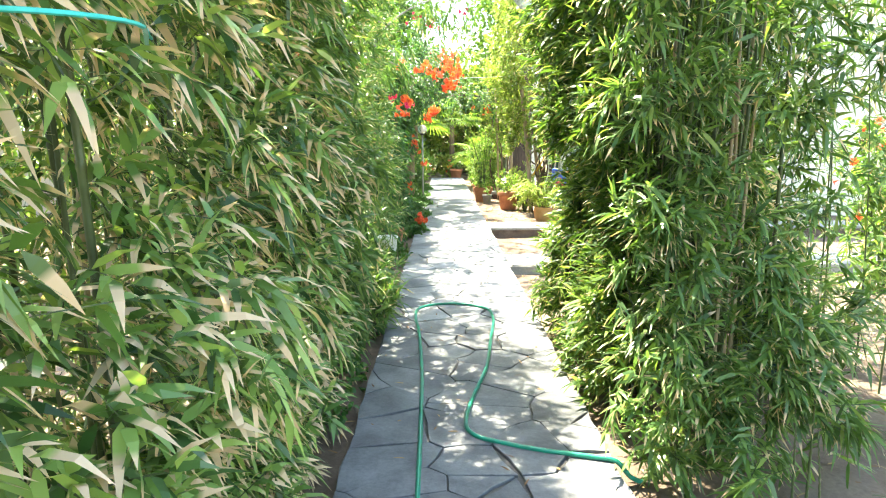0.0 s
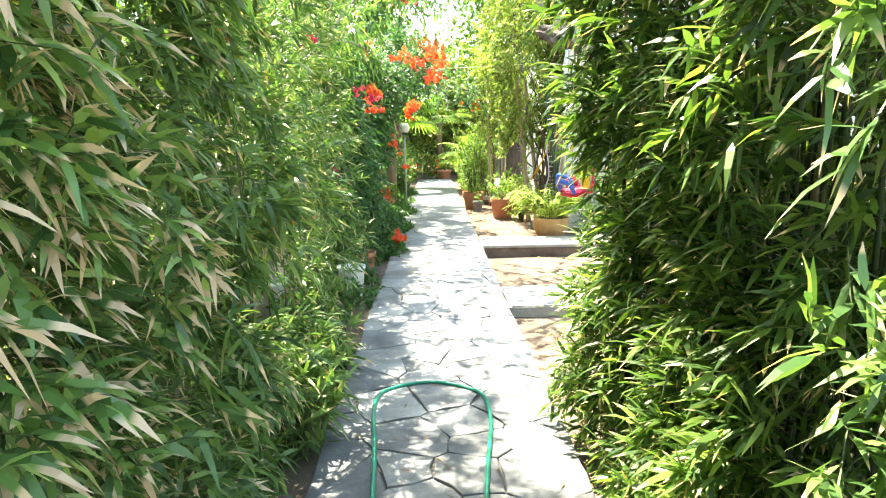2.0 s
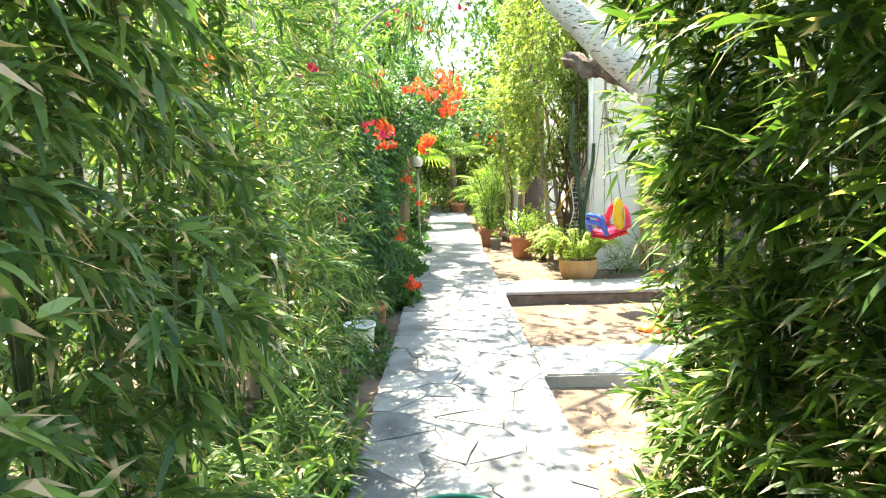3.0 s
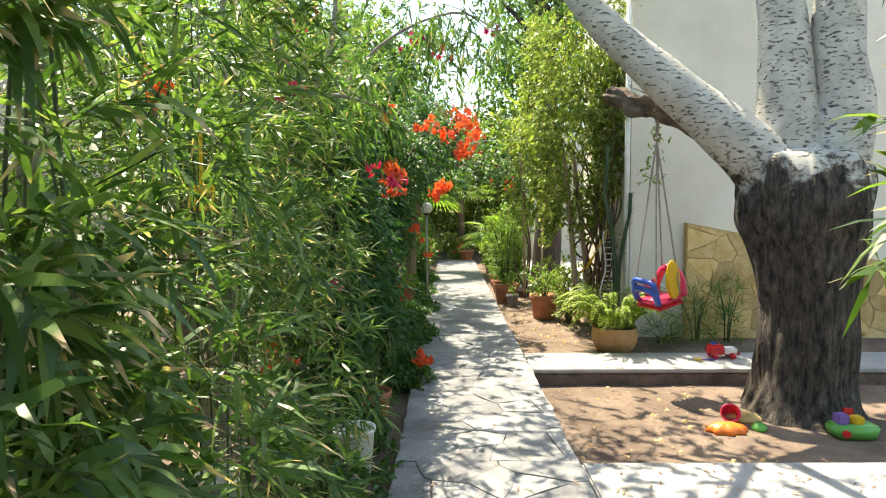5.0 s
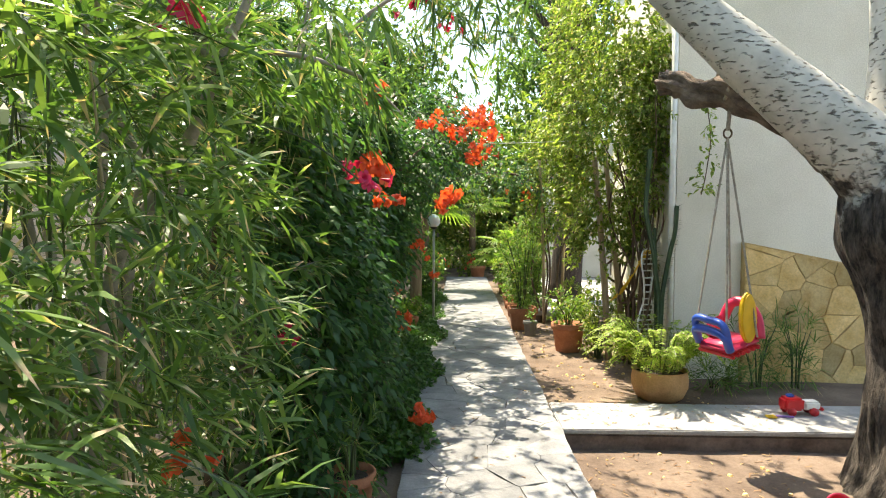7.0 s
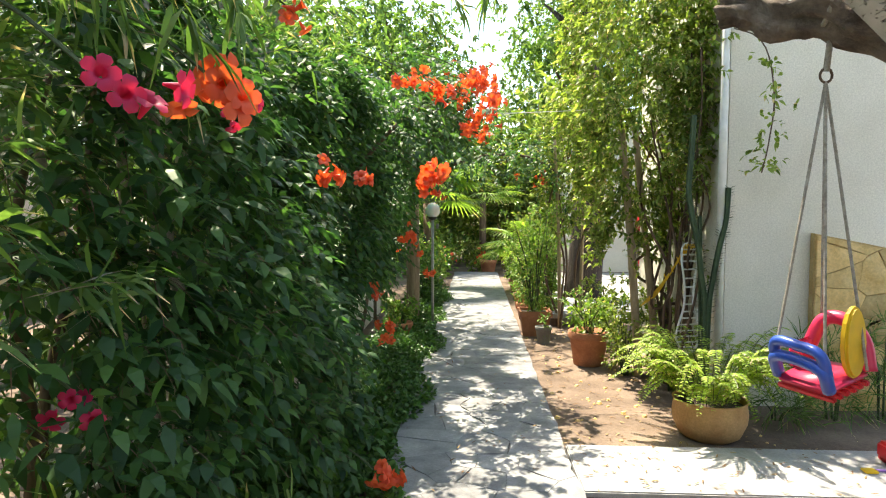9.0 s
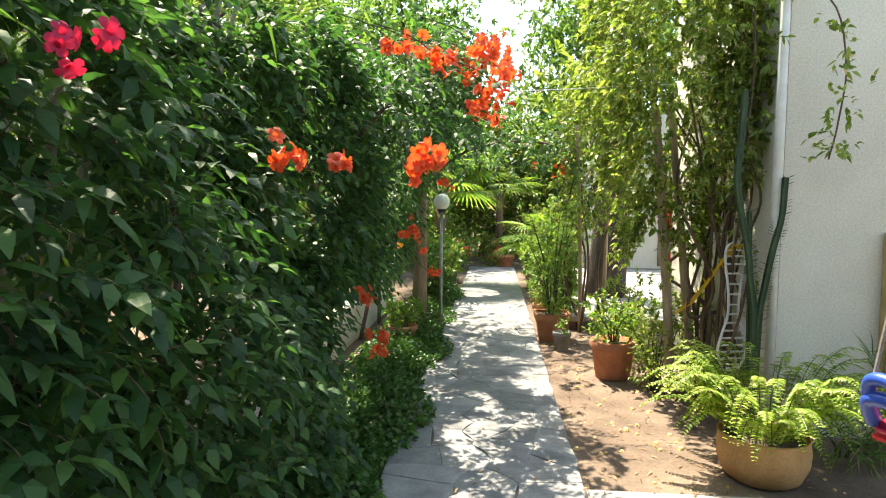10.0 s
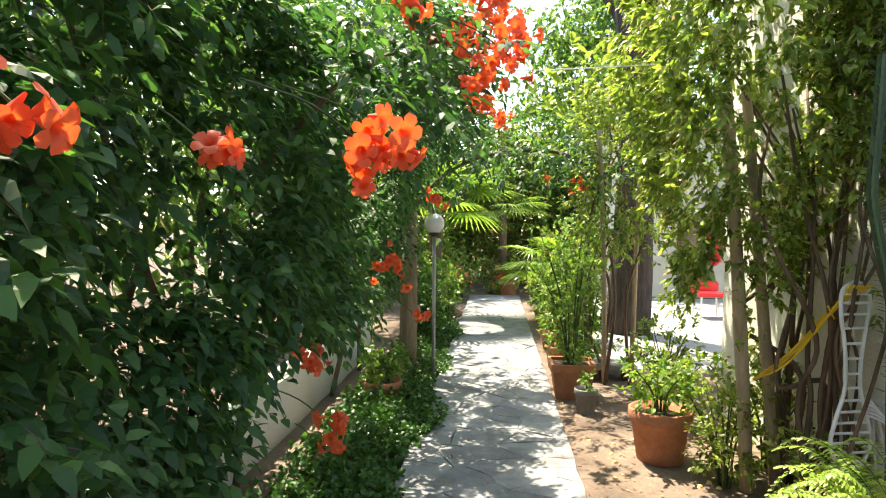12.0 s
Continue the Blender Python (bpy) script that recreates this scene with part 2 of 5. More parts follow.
def join(*geos):
    vs, fs, al, n = [], [], [], 0
    for g in geos:
        v = np.asarray(g[0], dtype=float)
        vs.append(v)
        fs += [tuple(i + n for i in f) for f in g[1]]
        al.append(g[2] if len(g) > 2 else np.zeros(len(v)))
        n += len(v)
    return np.concatenate(vs), fs, np.concatenate(al)


def unit(a):
    return a / np.maximum(np.linalg.norm(a, axis=-1, keepdims=True), 1e-9)


def blades(P, D, L, W, droop=0.25, shape="lance", flat=0.5):
    """Leaves as curved blades: P roots, D directions, L lengths, W widths."""
    P, D = np.asarray(P, float), unit(np.asarray(D, float))
    n = len(P)
    L, W = np.broadcast_to(L, n).astype(float), np.broadcast_to(W, n).astype(float)
    ref = R.normal(0, flat, (n, 3)) + np.array((0, 0, 1.0))
    S = unit(np.cross(D, ref))
    N = np.cross(S, D)
    ts, ws = {"lance": ((0, 0.22, 0.6, 1), (0.8, 0.62)), "ovate": ((0, 0.34, 0.68, 1), (1.0, 0.72)), "strap": ((0, 0.1, 0.8, 1), (0.8, 1.0))}[shape]
    dr = np.broadcast_to(droop, n).astype(float)

    def at(t):
        q = P + D * (L * t)[:, None] + N * (0.05 * L * math.sin(t * 3.1))[:, None]
        q[:, 2] -= dr * L * t * t
        return q
    a, b = at(ts[1]), at(ts[2])
    w1, w2 = S * (W * ws[0] / 2)[:, None], S * (W * ws[1] / 2)[:, None]
    V = np.stack((at(0), a - w1, a + w1, b - w2, b + w2, at(1)), 1).reshape(-1, 3)
    F = []
    for i in range(0, 6 * n, 6):
        F += [(i, i + 1, i + 2), (i + 1, i + 3, i + 4, i + 2), (i + 3, i + 5, i + 4)]
    return V, F, np.tile((0, ts[1], ts[1], ts[2], ts[2], 1.0), n)


def sprays(C, A, n, L, W, reach=0.18, fan=0.7, droop=0.3, shape="lance", flat=0.5):
    """Twigs from C along A, each with n leaves fanned along it. Returns leaves and twigs."""
    C, A = np.asarray(C, float), unit(np.asarray(A, float))
    m = len(C)
    k = np.tile(np.linspace(0.25, 1.0, n), m)[:, None]
    c, a = np.repeat(C, n, 0), np.repeat(A, n, 0)
    P = c + a * k * reach
    P[:, 2] -= (k[:, 0] * reach) ** 2 * 0.6
    D = a + R.normal(0, fan, (m * n, 3))
    Ls = L * R.uniform(0.6, 1.15, m * n)
    leaves = blades(P, D, Ls, W * R.uniform(0.75, 1.15, m * n), droop * R.uniform(0.3, 1.5, m * n), shape, flat)
    twigs = blades(C - A * reach * 0.3, A, reach * 1.3, 0.004, 0.08, "strap")
    return leaves, twigs


def pinnate(C, A, pairs=4, length=0.25, leaf=0.07, wide=0.034):
    """Compound leaves: leaflets in pairs along a drooping stalk and one at its end."""
    C, A = np.asarray(C, float), unit(np.asarray(A, float))
    m = len(C)
    S = unit(np.cross(A, R.normal(0, 0.35, (m, 3)) + np.array((0, 0, 1.0))))
    Ps, Ds = [], []
    for j in range(pairs):
        k = (j + 0.8) / (pairs + 0.6)
        root = C + A * length * k
        root[:, 2] -= 0.35 * length * k * k
        for sgn in (-1, 1):
            Ps.append(root)
            Ds.append(S * sgn + A * 0.65 + np.array((0, 0, -0.25)))
    end = C + A * length
    end[:, 2] -= 0.35 * length
    Ps.append(end)
    Ds.append(A + np.array((0, 0, -0.5)))
    P, D = np.concatenate(Ps), np.concatenate(Ds)
    D = unit(D) + R.normal(0, 0.16, D.shape)
    return blades(P, D, leaf * R.uniform(0.7, 1.25, len(P)), wide * R.uniform(0.8, 1.2, len(P)), 0.3, "ovate", 0.35), blades(C, A, length, 0.003, 0.35, "strap")


def tube(pts, radii, sides=8, rough=0.0, cap=True, ridge=0.0):
    """A round limb through pts."""
    pts = [Vector(p) for p in pts]
    radii = list(radii) if hasattr(radii, "__len__") else [radii] * len(pts)
    V, F = [], []
    side = None
    for i, p in enumerate(pts):
        d = (pts[min(i + 1, len(pts) - 1)] - pts[max(i - 1, 0)]).normalized()
        if side is None:
            side = d.orthogonal().normalized()
        side = (side - d * side.dot(d)).normalized()
        up = d.cross(side)
        for k in range(sides):
            a = 2 * math.pi * k / sides
            r = radii[i] * (1 + rough * noise.noise(p * 2.3 + Vector((math.cos(a) * 2, math.sin(a) * 2, 0))))
            if ridge:
                r *= 1 + ridge * (abs(noise.noise(Vector((math.cos(a) * 4.5, math.sin(a) * 4.5, p.z * 1.1)))) + 0.6 * noise.noise(Vector((math.cos(a) * 11, math.sin(a) * 11, p.z * 2.2))))
            V.append(p + (side * math.cos(a) + up * math.sin(a)) * r)
    for i in range(len(pts) - 1):
        for k in range(sides):
            q = (k + 1) % sides
            F.append((i * sides + k, i * sides + q, (i + 1) * sides + q, (i + 1) * sides + k))
    if cap:
        F += [tuple(range(sides - 1, -1, -1)), tuple((len(pts) - 1) * sides + k for k in range(sides))]
    return np.array([tuple(v) for v in V]), F


def smooth_line(pts, n=6):
    """More points on a smooth line through pts."""
    pts = [np.array(p, float) for p in pts]
    e = [2 * pts[0] - pts[1]] + pts + [2 * pts[-1] - pts[-2]]
    out = []
    for i in range(1, len(e) - 2):
        for k in range(n):
            t = k / n
            out.append(0.5 * (2 * e[i] + (e[i + 1] - e[i - 1]) * t + (2 * e[i - 1] - 5 * e[i] + 4 * e[i + 1] - e[i + 2]) * t * t + (3 * e[i] - e[i - 1] - 3 * e[i + 1] + e[i + 2]) * t ** 3))
    return out + [pts[-1]]


def lathe(x, y, rings, sides=28):
    """A turned shape: rings of (radius, z)."""
    V, F = [], []
    for r, z in rings:
        V += [(x + r * math.cos(2 * math.pi * k / sides), y + r * math.sin(2 * math.pi * k / sides), z) for k in range(sides)]
    for i in range(len(rings) - 1):
        for k in range(sides):
            q = (k + 1) % sides
            F.append((i * sides + k, i * sides + q, (i + 1) * sides + q, (i + 1) * sides + k))
    F += [tuple(range(sides - 1, -1, -1)), tuple((len(rings) - 1) * sides + k for k in range(sides))]
    return np.array(V), F


def box(x0, x1, y0, y1, z0, z1, bev=0.01, m=None):
    bm = bmesh.new()
    bmesh.ops.create_cube(bm, size=1)
    for v in bm.verts:
        v.co = Vector(((x0 + x1) / 2 + v.co.x * (x1 - x0), (y0 + y1) / 2 + v.co.y * (y1 - y0), (z0 + z1) / 2 + v.co.z * (z1 - z0)))
    if bev:
        bmesh.ops.bevel(bm, geom=bm.edges[:], offset=bev, segments=2, affect="EDGES")
    if m:
        bm.transform(m)
    return bm


def structure(name, geo, material, label, category, smooth=False):
    ob = part(name, geo, material, None, smooth=smooth)
    return tagged(ob, label, category, "", "structure")


# ---- ground, path, slabs ----
def ground_height(x, y):
    z = -0.075 + 0.018 * noise.noise(Vector((x * 1.3, y * 1.3, 0))) + 0.012 * noise.noise(Vector((x * 5, y * 5, 3)))
    if x > 0.5 and 8.7 < y < 11.55:
        z -= 0.095
    elif x > 0.5 and y < 8.4:
        z -= 0.03
    return z


gx = sorted(set([-400, -150, -60, -25, -14] + [round(-9 + 0.2 * i, 2) for i in range(96)] + [13, 25, 60, 150, 400]))
gy = sorted(set([-400, -150, -60, -25, -12, -6] + [round(-3 + 0.2 * i, 2) for i in range(146)] + [32, 45, 80, 160, 400]))
gv = np.array([(x, y, ground_height(x, y)) for y in gy for x in gx])
gf = [(j * len(gx) + i, j * len(gx) + i + 1, (j + 1) * len(gx) + i + 1, (j + 1) * len(gx) + i) for j in range(len(gy) - 1) for i in range(len(gx) - 1)]
structure("ground", (gv, gf), M_SOIL, "dry sandy brown garden soil", "ground", True)
PATH_END = 25.0
path = structure("pavement", box(-0.6, 0.6, -4.0, PATH_END, -0.25, -0.012, 0.008), M_MORTAR, "garden path of irregular grey slate flagstones", "path")
slab_a = structure("pavement_strip", box(0.606, 6.5, 8.24, 8.98, -0.2, 0.0, 0.012), M_CONCRETE, "grey concrete strip crossing the sandy ground", "paving")
slab_b = structure("pavement_strip", box(0.606, 6.8, 11.27, 12.0, -0.04, 0.0, 0.008), M_CONCRETE, "sunlit grey concrete strip beside the sand pit", "paving")
structure("kerb", box(0.606, 6.8, 11.28, 11.95, -0.3, -0.044, 0.012), M_EARTHCON, "rough brown kerb under the concrete strip", "kerb")
structure("patio", box(1.3, 8.0, 17.3, 25.0, -0.25, 0.0, 0.012), M_CONCRETE, "pale concrete patio behind the house", "patio")

# ---- house and walls ----
house = thing("house", (5.0, 14.5, 0), "white stuccoed house with a stone-clad wall foot", "house")
part("wall", box(2.12, 9.0, 13.2, 15.9, -0.3, 5.4, 0.03), M_STUCCO, house, "off-white stucco wall")
part("roof", box(1.95, 9.2, 13.0, 16.1, 5.405, 5.6, 0.02), M_STUCCO, house)
# White tube stands in for the sunlit strip of the wall corner.
part("lit_corner_strip", tube([(2.09, 13.16, -0.1), (2.09, 13.16, 5.2)], 0.035, 12), M_WHITE, house, "white tube in place of the sunlit strip at the wall corner", True)
wall_left = structure("wall_low", box(-1.85, -1.66, 9.8, 18.2, -0.3, 0.42, 0.02), M_STUCCO, "low white garden wall behind the vines", "wall")
neigh = thing("neighbouring_house", (-9, 12, 0), "peach stuccoed house behind the hedge", "house")
part("wall", box(-11, -8.2, 4, 20, -0.3, 5.5, 0.03), M_STUCCO2, neigh)
for wy in (8, 12, 16):
    wdw = part("window", box(-8.22, -8.16, wy - 0.6, wy + 0.6, 1.0, 2.2, 0.01), M_WHITE, neigh, "white framed window")
    part("pane", box(-8.15, -8.14, wy - 0.5, wy + 0.5, 1.1, 2.1, 0), M_BLACK, wdw)
far = thing("far_house", (5, 30, 0), "white house beyond the patio", "house")
part("wall", box(2.6, 12, 26.0, 30, -0.3, 4.2, 0.03), M_STUCCO, far)
part("door", box(4.6, 5.5, 25.95, 25.995, 0, 2.05, 0.01), M_WOOD, far)

# ---- bamboo ----


def bamboo(x, y, rx, ry, height, count, leaf, material, label, group, culms=9, open_low=0.0, facing=0, wide=0.022, lean_in=0.0, reach=0.12, front=False, clump=9, droop=0.38, core=0):
    """A bamboo clump: culms with knots, side twigs and leaf sprays, thickest on its outer faces."""
    t = thing("bamboo", (x, y, ground_height(x, y) - 0.03), label, "bamboo", group)
    for i in range(culms):
        a = R.uniform(0, 2 * math.pi)
        bx, by = x + rx * 0.75 * math.cos(a) * R.uniform(0.3, 1), y + ry * R.uniform(-0.9, 0.9)
        lean = R.normal(0, 0.14, 2)
        h = height * R.uniform(0.85, 1.1)
        pts, rr, r0 = [], [], R.uniform(0.009, 0.015) * (1.0 if culms > 7 else 0.55)
        for k in range(15):
            u = k / 14
            c = (bx + lean[0] * u * u * h * 0.5, by + lean[1] * u * u * h * 0.5, -0.12 + u * h)
            for dz, f in ((-0.012, 1.0), (0.0, 1.3), (0.012, 1.0)):
                pts.append((c[0], c[1], c[2] + dz))
                rr.append(r0 * f * (1 - 0.65 * u))
        part("culm", tube(pts, rr, 6), M_CULMDRY if R.random() < 0.14 else M_CULM, t, "", True)
    tuft = R.integers(0, max(count // clump, 1), count)
    tufts = R.uniform(0, 1, (max(count // clump, 1), 3))
    z = open_low + (height - open_low) * tufts[tuft, 0] + R.normal(0, 0.075, count)
    side = tufts[tuft, 1] * 2 - 1 + R.normal(0, 0.16, count)
    face = R.choice((-1.0, 1.0), count) if not facing else np.where(R.random(count) < 0.72, facing, -facing).astype(float)
    depth = 1.12 - 0.7 * tufts[tuft, 2] ** 1.4 - np.abs(R.normal(0, 0.1, count))
    bulge = 1 + 0.16 * np.sin(z * 3.1 + x) + 0.12 * np.sin(z * 7 + y * 5 + side * 4)
    C = np.stack((x + face * rx * depth * bulge + lean_in * np.clip((z - 1.1) / 2, 0, 1), y + side * ry * 1.1, z), 1)
    A = np.stack((face * R.uniform(0.3, 1.0, count), R.normal(0, 0.45, count), R.normal(-0.05, 0.4, count)), 1)
    if front:
        C[:, 0], C[:, 1] = x + side * rx * 1.05, y - ry * depth * bulge
        A = np.stack((R.normal(0, 0.5, count), -R.uniform(0.3, 1.0, count), R.normal(-0.05, 0.4, count)), 1)
    if core:
        Ci = np.stack((x + R.uniform(-0.45, 0.8, core) * rx * (-facing or 1), y + R.uniform(-1, 1, core) * ry, R.uniform(0.1, height, core)), 1)
        C, A = np.concatenate((C, Ci)), np.concatenate((A, R.normal(0, 0.7, (core, 3))))
    lv, tw = sprays(C, A, 8, leaf, wide, reach, 0.6, droop)
    part("twig_mass", tw, M_CULM, t, "", kind="stuff")
    part("leaves", lv, material, t, "long narrow leaves with dry tips", kind="stuff")
    return t


# Clumps i < 0 are unseen behind the start, added to shade the path.
for i in range(-3, 8):
    bamboo(-1.31 + 0.04 * (i % 2) + (0.04 if i < 4 else 0.0), 0.5 + 0.73 * i, 0.5, 0.42, 3.7 + 0.35 * math.sin(i * 2.3), 1150, 0.115, L_BAMBOO if i < 6 else L_BAMBOO2, "tall dense bamboo with dry tan leaf tips" if i < 6 else "tall dense green bamboo", "bamboo hedge beside the path", 10, 0.1, 1, 0.025, 0.12, clump=17, core=420)
for i in range(3):
    bamboo(1.2 + 0.05 * (i % 2), 4.75 + 0.55 * i, 0.44, 0.36, 3.3, 1600, 0.115, L_BAMBOO3, "tall green bamboo clump on sandy soil", "bamboo clumps by the sand", 26, 0.0, -1, 0.022, -0.3, clump=12, droop=0.18, core=480)
bamboo(1.12, 4.3, 0.5, 0.28, 3.2, 820, 0.125, L_BAMBOO2, "bright green bamboo front in the sun", "bamboo clumps by the sand", 8, 0.0, 0, 0.021, 0.0, 0.12, True, 13, 0.2)
bamboo(1.02, 4.12, 0.36, 0.24, 0.85, 210, 0.12, L_BAMBOO2, "low bamboo shoots at the foot of the clump", "bamboo clumps by the sand", 6, 0.0, 0, 0.021, 0.0, 0.12, True, 9, 0.2)
for bx, by, h, c in ((2.25, 5.2, 2.9, 330), (2.55, 6.2, 3.3, 330), (2.5, 4.3, 2.4, 120), (1.22, 3.6, 0.5, 26)):
    bamboo(bx, by, 0.42 if h > 1 else 0.2, 0.4 if h > 1 else 0.2, h, c, 0.15, L_BAMBOO2, "airy bright green bamboo shoots in the sun", "bamboo clumps by the sand", 3, 0.08)
for bx, by, h, c in ((-1.15, 6.5, 4.4, 560), (-1.2, 7.5, 3.7, 450), (-1.4, 8.1, 2.5, 380), (-1.8, 8.7, 2.3, 160)):
    bamboo(bx, by, 0.42, 0.45, h, int(c * 1.3), 0.115, L_BAMBOO2, "airy light green bamboo in front of oleander", "light bamboo beside the path", 4, 0.1, 1, 0.016, droop=0.15)

# ---- flowers ----


def trumpet_mesh(name, scale, material):
    V, F = [], []
    rings = ((0.004, 0.0), (0.009, 0.025), (0.014, 0.05), (0.019, 0.06))
    for r, z in rings:
        V += [(r * math.cos(k * math.pi / 5), r * math.sin(k * math.pi / 5), z) for k in range(10)]
    for i in range(3):
        for k in range(10):
            q = (k + 1) % 10
            F.append((i * 10 + k, i * 10 + q, i * 10 + 10 + q, i * 10 + 10 + k))
    for p in range(5):
        a = p * 2 * math.pi / 5
        b = len(V)
        for da, r, z in ((-0.62, 0.029, 0.064), (0.62, 0.029, 0.064), (-0.52, 0.043, 0.066), (0.52, 0.043, 0.066), (-0.22, 0.053, 0.06), (0.22, 0.053, 0.06)):
            V.append((r * math.cos(a + da), r * math.sin(a + da), z))
        k0, k1, k2 = (2 * p - 1) % 10, 2 * p, (2 * p + 1) % 10
        F += [(30 + k0, 30 + k1, b), (30 + k1, b + 1, b), (30 + k1, 30 + k2, b + 1), (b, b + 1, b + 3, b + 2), (b + 2, b + 3, b + 5, b + 4)]
    return mesh_of(name, np.array(V) * scale, F, material, None, True)


TRUMPET = trumpet_mesh("trumpet_flower", 0.85, F_ORANGE)
ROSEBAY = trumpet_mesh("oleander_flower", 0.55, F_PINK)


def cluster(owner, me, centre, n, radius, out=(0.7, -0.7, -0.1)):
    c = np.array(centre, float)
    part("flower_stalk", tube(smooth_line([c - (0.4, 0, -0.22), c - (0.18, 0, -0.14), c], 4), 0.004, 5), M_CULM, owner)
    for i in range(int(n * 1.5)):
        d = unit(np.array(out) * 0.9 + R.normal(0, 0.6, 3))
        ob = new("flower", me)
        ob.parent = owner
        p = Vector(centre) + Vector(R.normal(0, 1, 3) * radius * 0.48) - owner.location
        q = Vector(d).to_track_quat("Z", "Y").to_matrix().to_4x4()
        ob.matrix_basis = Matrix.Translation(p) @ q @ Matrix.Scale(R.uniform(0.85, 1.2), 4)


# ---- trumpet vine hedge on the left ----


def vine_hedge(y0, y1, x, top, n_comp, n_back, lean, label, low=0.1):
    t = thing("trumpet_vine", (x - 0.5, (y0 + y1) / 2, -0.08), label, "trumpet vine", "trumpet vines beside the path")
    ln = y1 - y0
    k = n_comp // 7
    tuft, tz, ty, tx = R.integers(0, k, n_comp), R.uniform(0, 1, k), R.uniform(y0, y1, k), R.uniform(0, 0.32, k) ** 1.2
    z = np.maximum(low + (top - low) * tz[tuft] ** 0.85 + R.normal(0, 0.09, n_comp), 0.06)
    y = ty[tuft] + R.normal(0, 0.1, n_comp)
    bul = 0.16 * np.sin(y * 2.3 + z * 2) + 0.12 * np.sin(y * 5.1 - z * 3.3)
    over = lean * np.clip((z - 1.35) / 1.3, 0, 1) ** 1.2
    C = np.stack((x + 0.08 - tx[tuft] - np.abs(R.normal(0, 0.07, n_comp)) + bul * 0.7 + over, y, z), 1)
    A = np.stack((R.uniform(0.25, 1, n_comp), R.normal(-0.1, 0.5, n_comp), R.normal(-0.05, 0.4, n_comp)), 1)
    lv, tw = pinnate(C, A, 4, 0.27, 0.075, 0.037)
    part("leaves", lv, L_VINE, t, "glossy toothed compound leaves", kind="stuff")
    part("twig_mass", tw, M_STEM, t, "", kind="stuff")
    z2, y2 = R.uniform(low * 0.8, top, n_back), R.uniform(y0, y1, n_back)
    P = np.stack((x - 0.25 - R.uniform(0, 0.9, n_back) + lean * 0.7 * np.clip((z2 - 1.5) / 1.3, 0, 1), y2, z2), 1)
    part("inner_leaves", blades(P, R.normal(0, 1, (n_back, 3)) + np.array((0.5, 0, -0.3)), 0.085, 0.05, 0.3, "ovate", 0.8), L_VINE, t, "", kind="stuff")
    for i in range(int(ln * 2.0)):
        by = y0 + (i + 0.5) * ln / int(ln * 2.0)
        sx = x - R.uniform(0.3, 0.7)
        part("stem", tube(smooth_line([(sx, by, -0.12), (sx + R.normal(0, 0.1), by + R.normal(0, 0.15), 0.7), (sx + R.normal(0, 0.12), by + R.normal(0, 0.2), 1.5), (sx + 0.2 + lean * 0.5, by + R.normal(0, 0.2), top - 0.3)], 4), list(np.linspace(0.03, 0.01, 13)), 6), M_STEM, t, "", True)
    return t


vine_a = vine_hedge(9.3, 12.5, -1.0, 2.7, 2000, 3000, -0.4, "dense trumpet vine with orange-red flower clusters")
vine_b = vine_hedge(12.5, 14.6, -1.12, 2.8, 950, 600, 0.1, "trumpet vine arching over the path with orange flowers", 0.95)
vine_c = vine_hedge(14.6, 17.4, -1.25, 3.5, 900, 500, 0.6, "tall trumpet vine overhanging the path", 0.95)
for c, n, r, v in (
        ((-0.35, 11.85, 1.85), 13, 0.085, vine_b), ((-0.33, 12.15, 1.9), 4, 0.05, vine_b), ((-0.78, 11.75, 1.83), 5, 0.055, vine_a), ((-0.84, 11.1, 1.83), 5, 0.05, vine_a),
        ((-0.82, 13.17, 0.57), 6, 0.09, vine_b), ((-1.0, 13.3, 0.9), 7, 0.09, vine_b), ((-0.8, 14.7, 1.34), 9, 0.13, vine_c),
        ((-0.03, 13.35, 2.48), 10, 0.11, vine_b), ((-0.12, 13.3, 2.32), 5, 0.08, vine_b), ((-0.15, 14.0, 2.9), 10, 0.13, vine_b),
        ((-0.22, 13.6, 2.75), 7, 0.12, vine_b), ((-0.10, 14.6, 2.55), 8, 0.12, vine_c), ((0.02, 15.3, 2.55), 6, 0.1, vine_c), ((-0.45, 13.0, 2.7), 7, 0.1, vine_b),
        ((-0.55, 12.4, 2.6), 6, 0.1, vine_b), ((-0.62, 15.0, 0.9), 4, 0.07, vine_c), ((-0.6, 9.12, 1.89), 5, 0.07, vine_a), ((-0.75, 10.2, 2.4), 4, 0.08, vine_a),
        ((-0.52, 10.95, 0.2), 6, 0.07, vine_a), ((-0.3, 14.8, 3.2), 9, 0.15, vine_c), ((-0.05, 15.8, 3.3), 8, 0.15, vine_c), ((-0.55, 15.4, 1.9), 5, 0.08, vine_c)):
    cluster(v, TRUMPET, c, n, r)

# bridge of leaves across the path, farther on
arch = thing("climbing_vine", (-1.1, 18.0, -0.08), "leafy vine bridging the path between posts", "vine")
n = 280
u = R.uniform(0, 1, n)
C = np.stack((-1.2 + 2.5 * u, 17.0 + R.normal(0, 0.5, n), 2.15 + 0.45 * np.sin(u * 3.1) + R.normal(0, 0.18, n)), 1)
lv, tw = pinnate(C, R.normal(0, 0.6, (n, 3)) + np.array((0.2, -0.5, 0.0)))
part("leaves", lv, L_VINE, arch, "", kind="stuff")
part("twig_mass", tw, M_STEM, arch, "", kind="stuff")
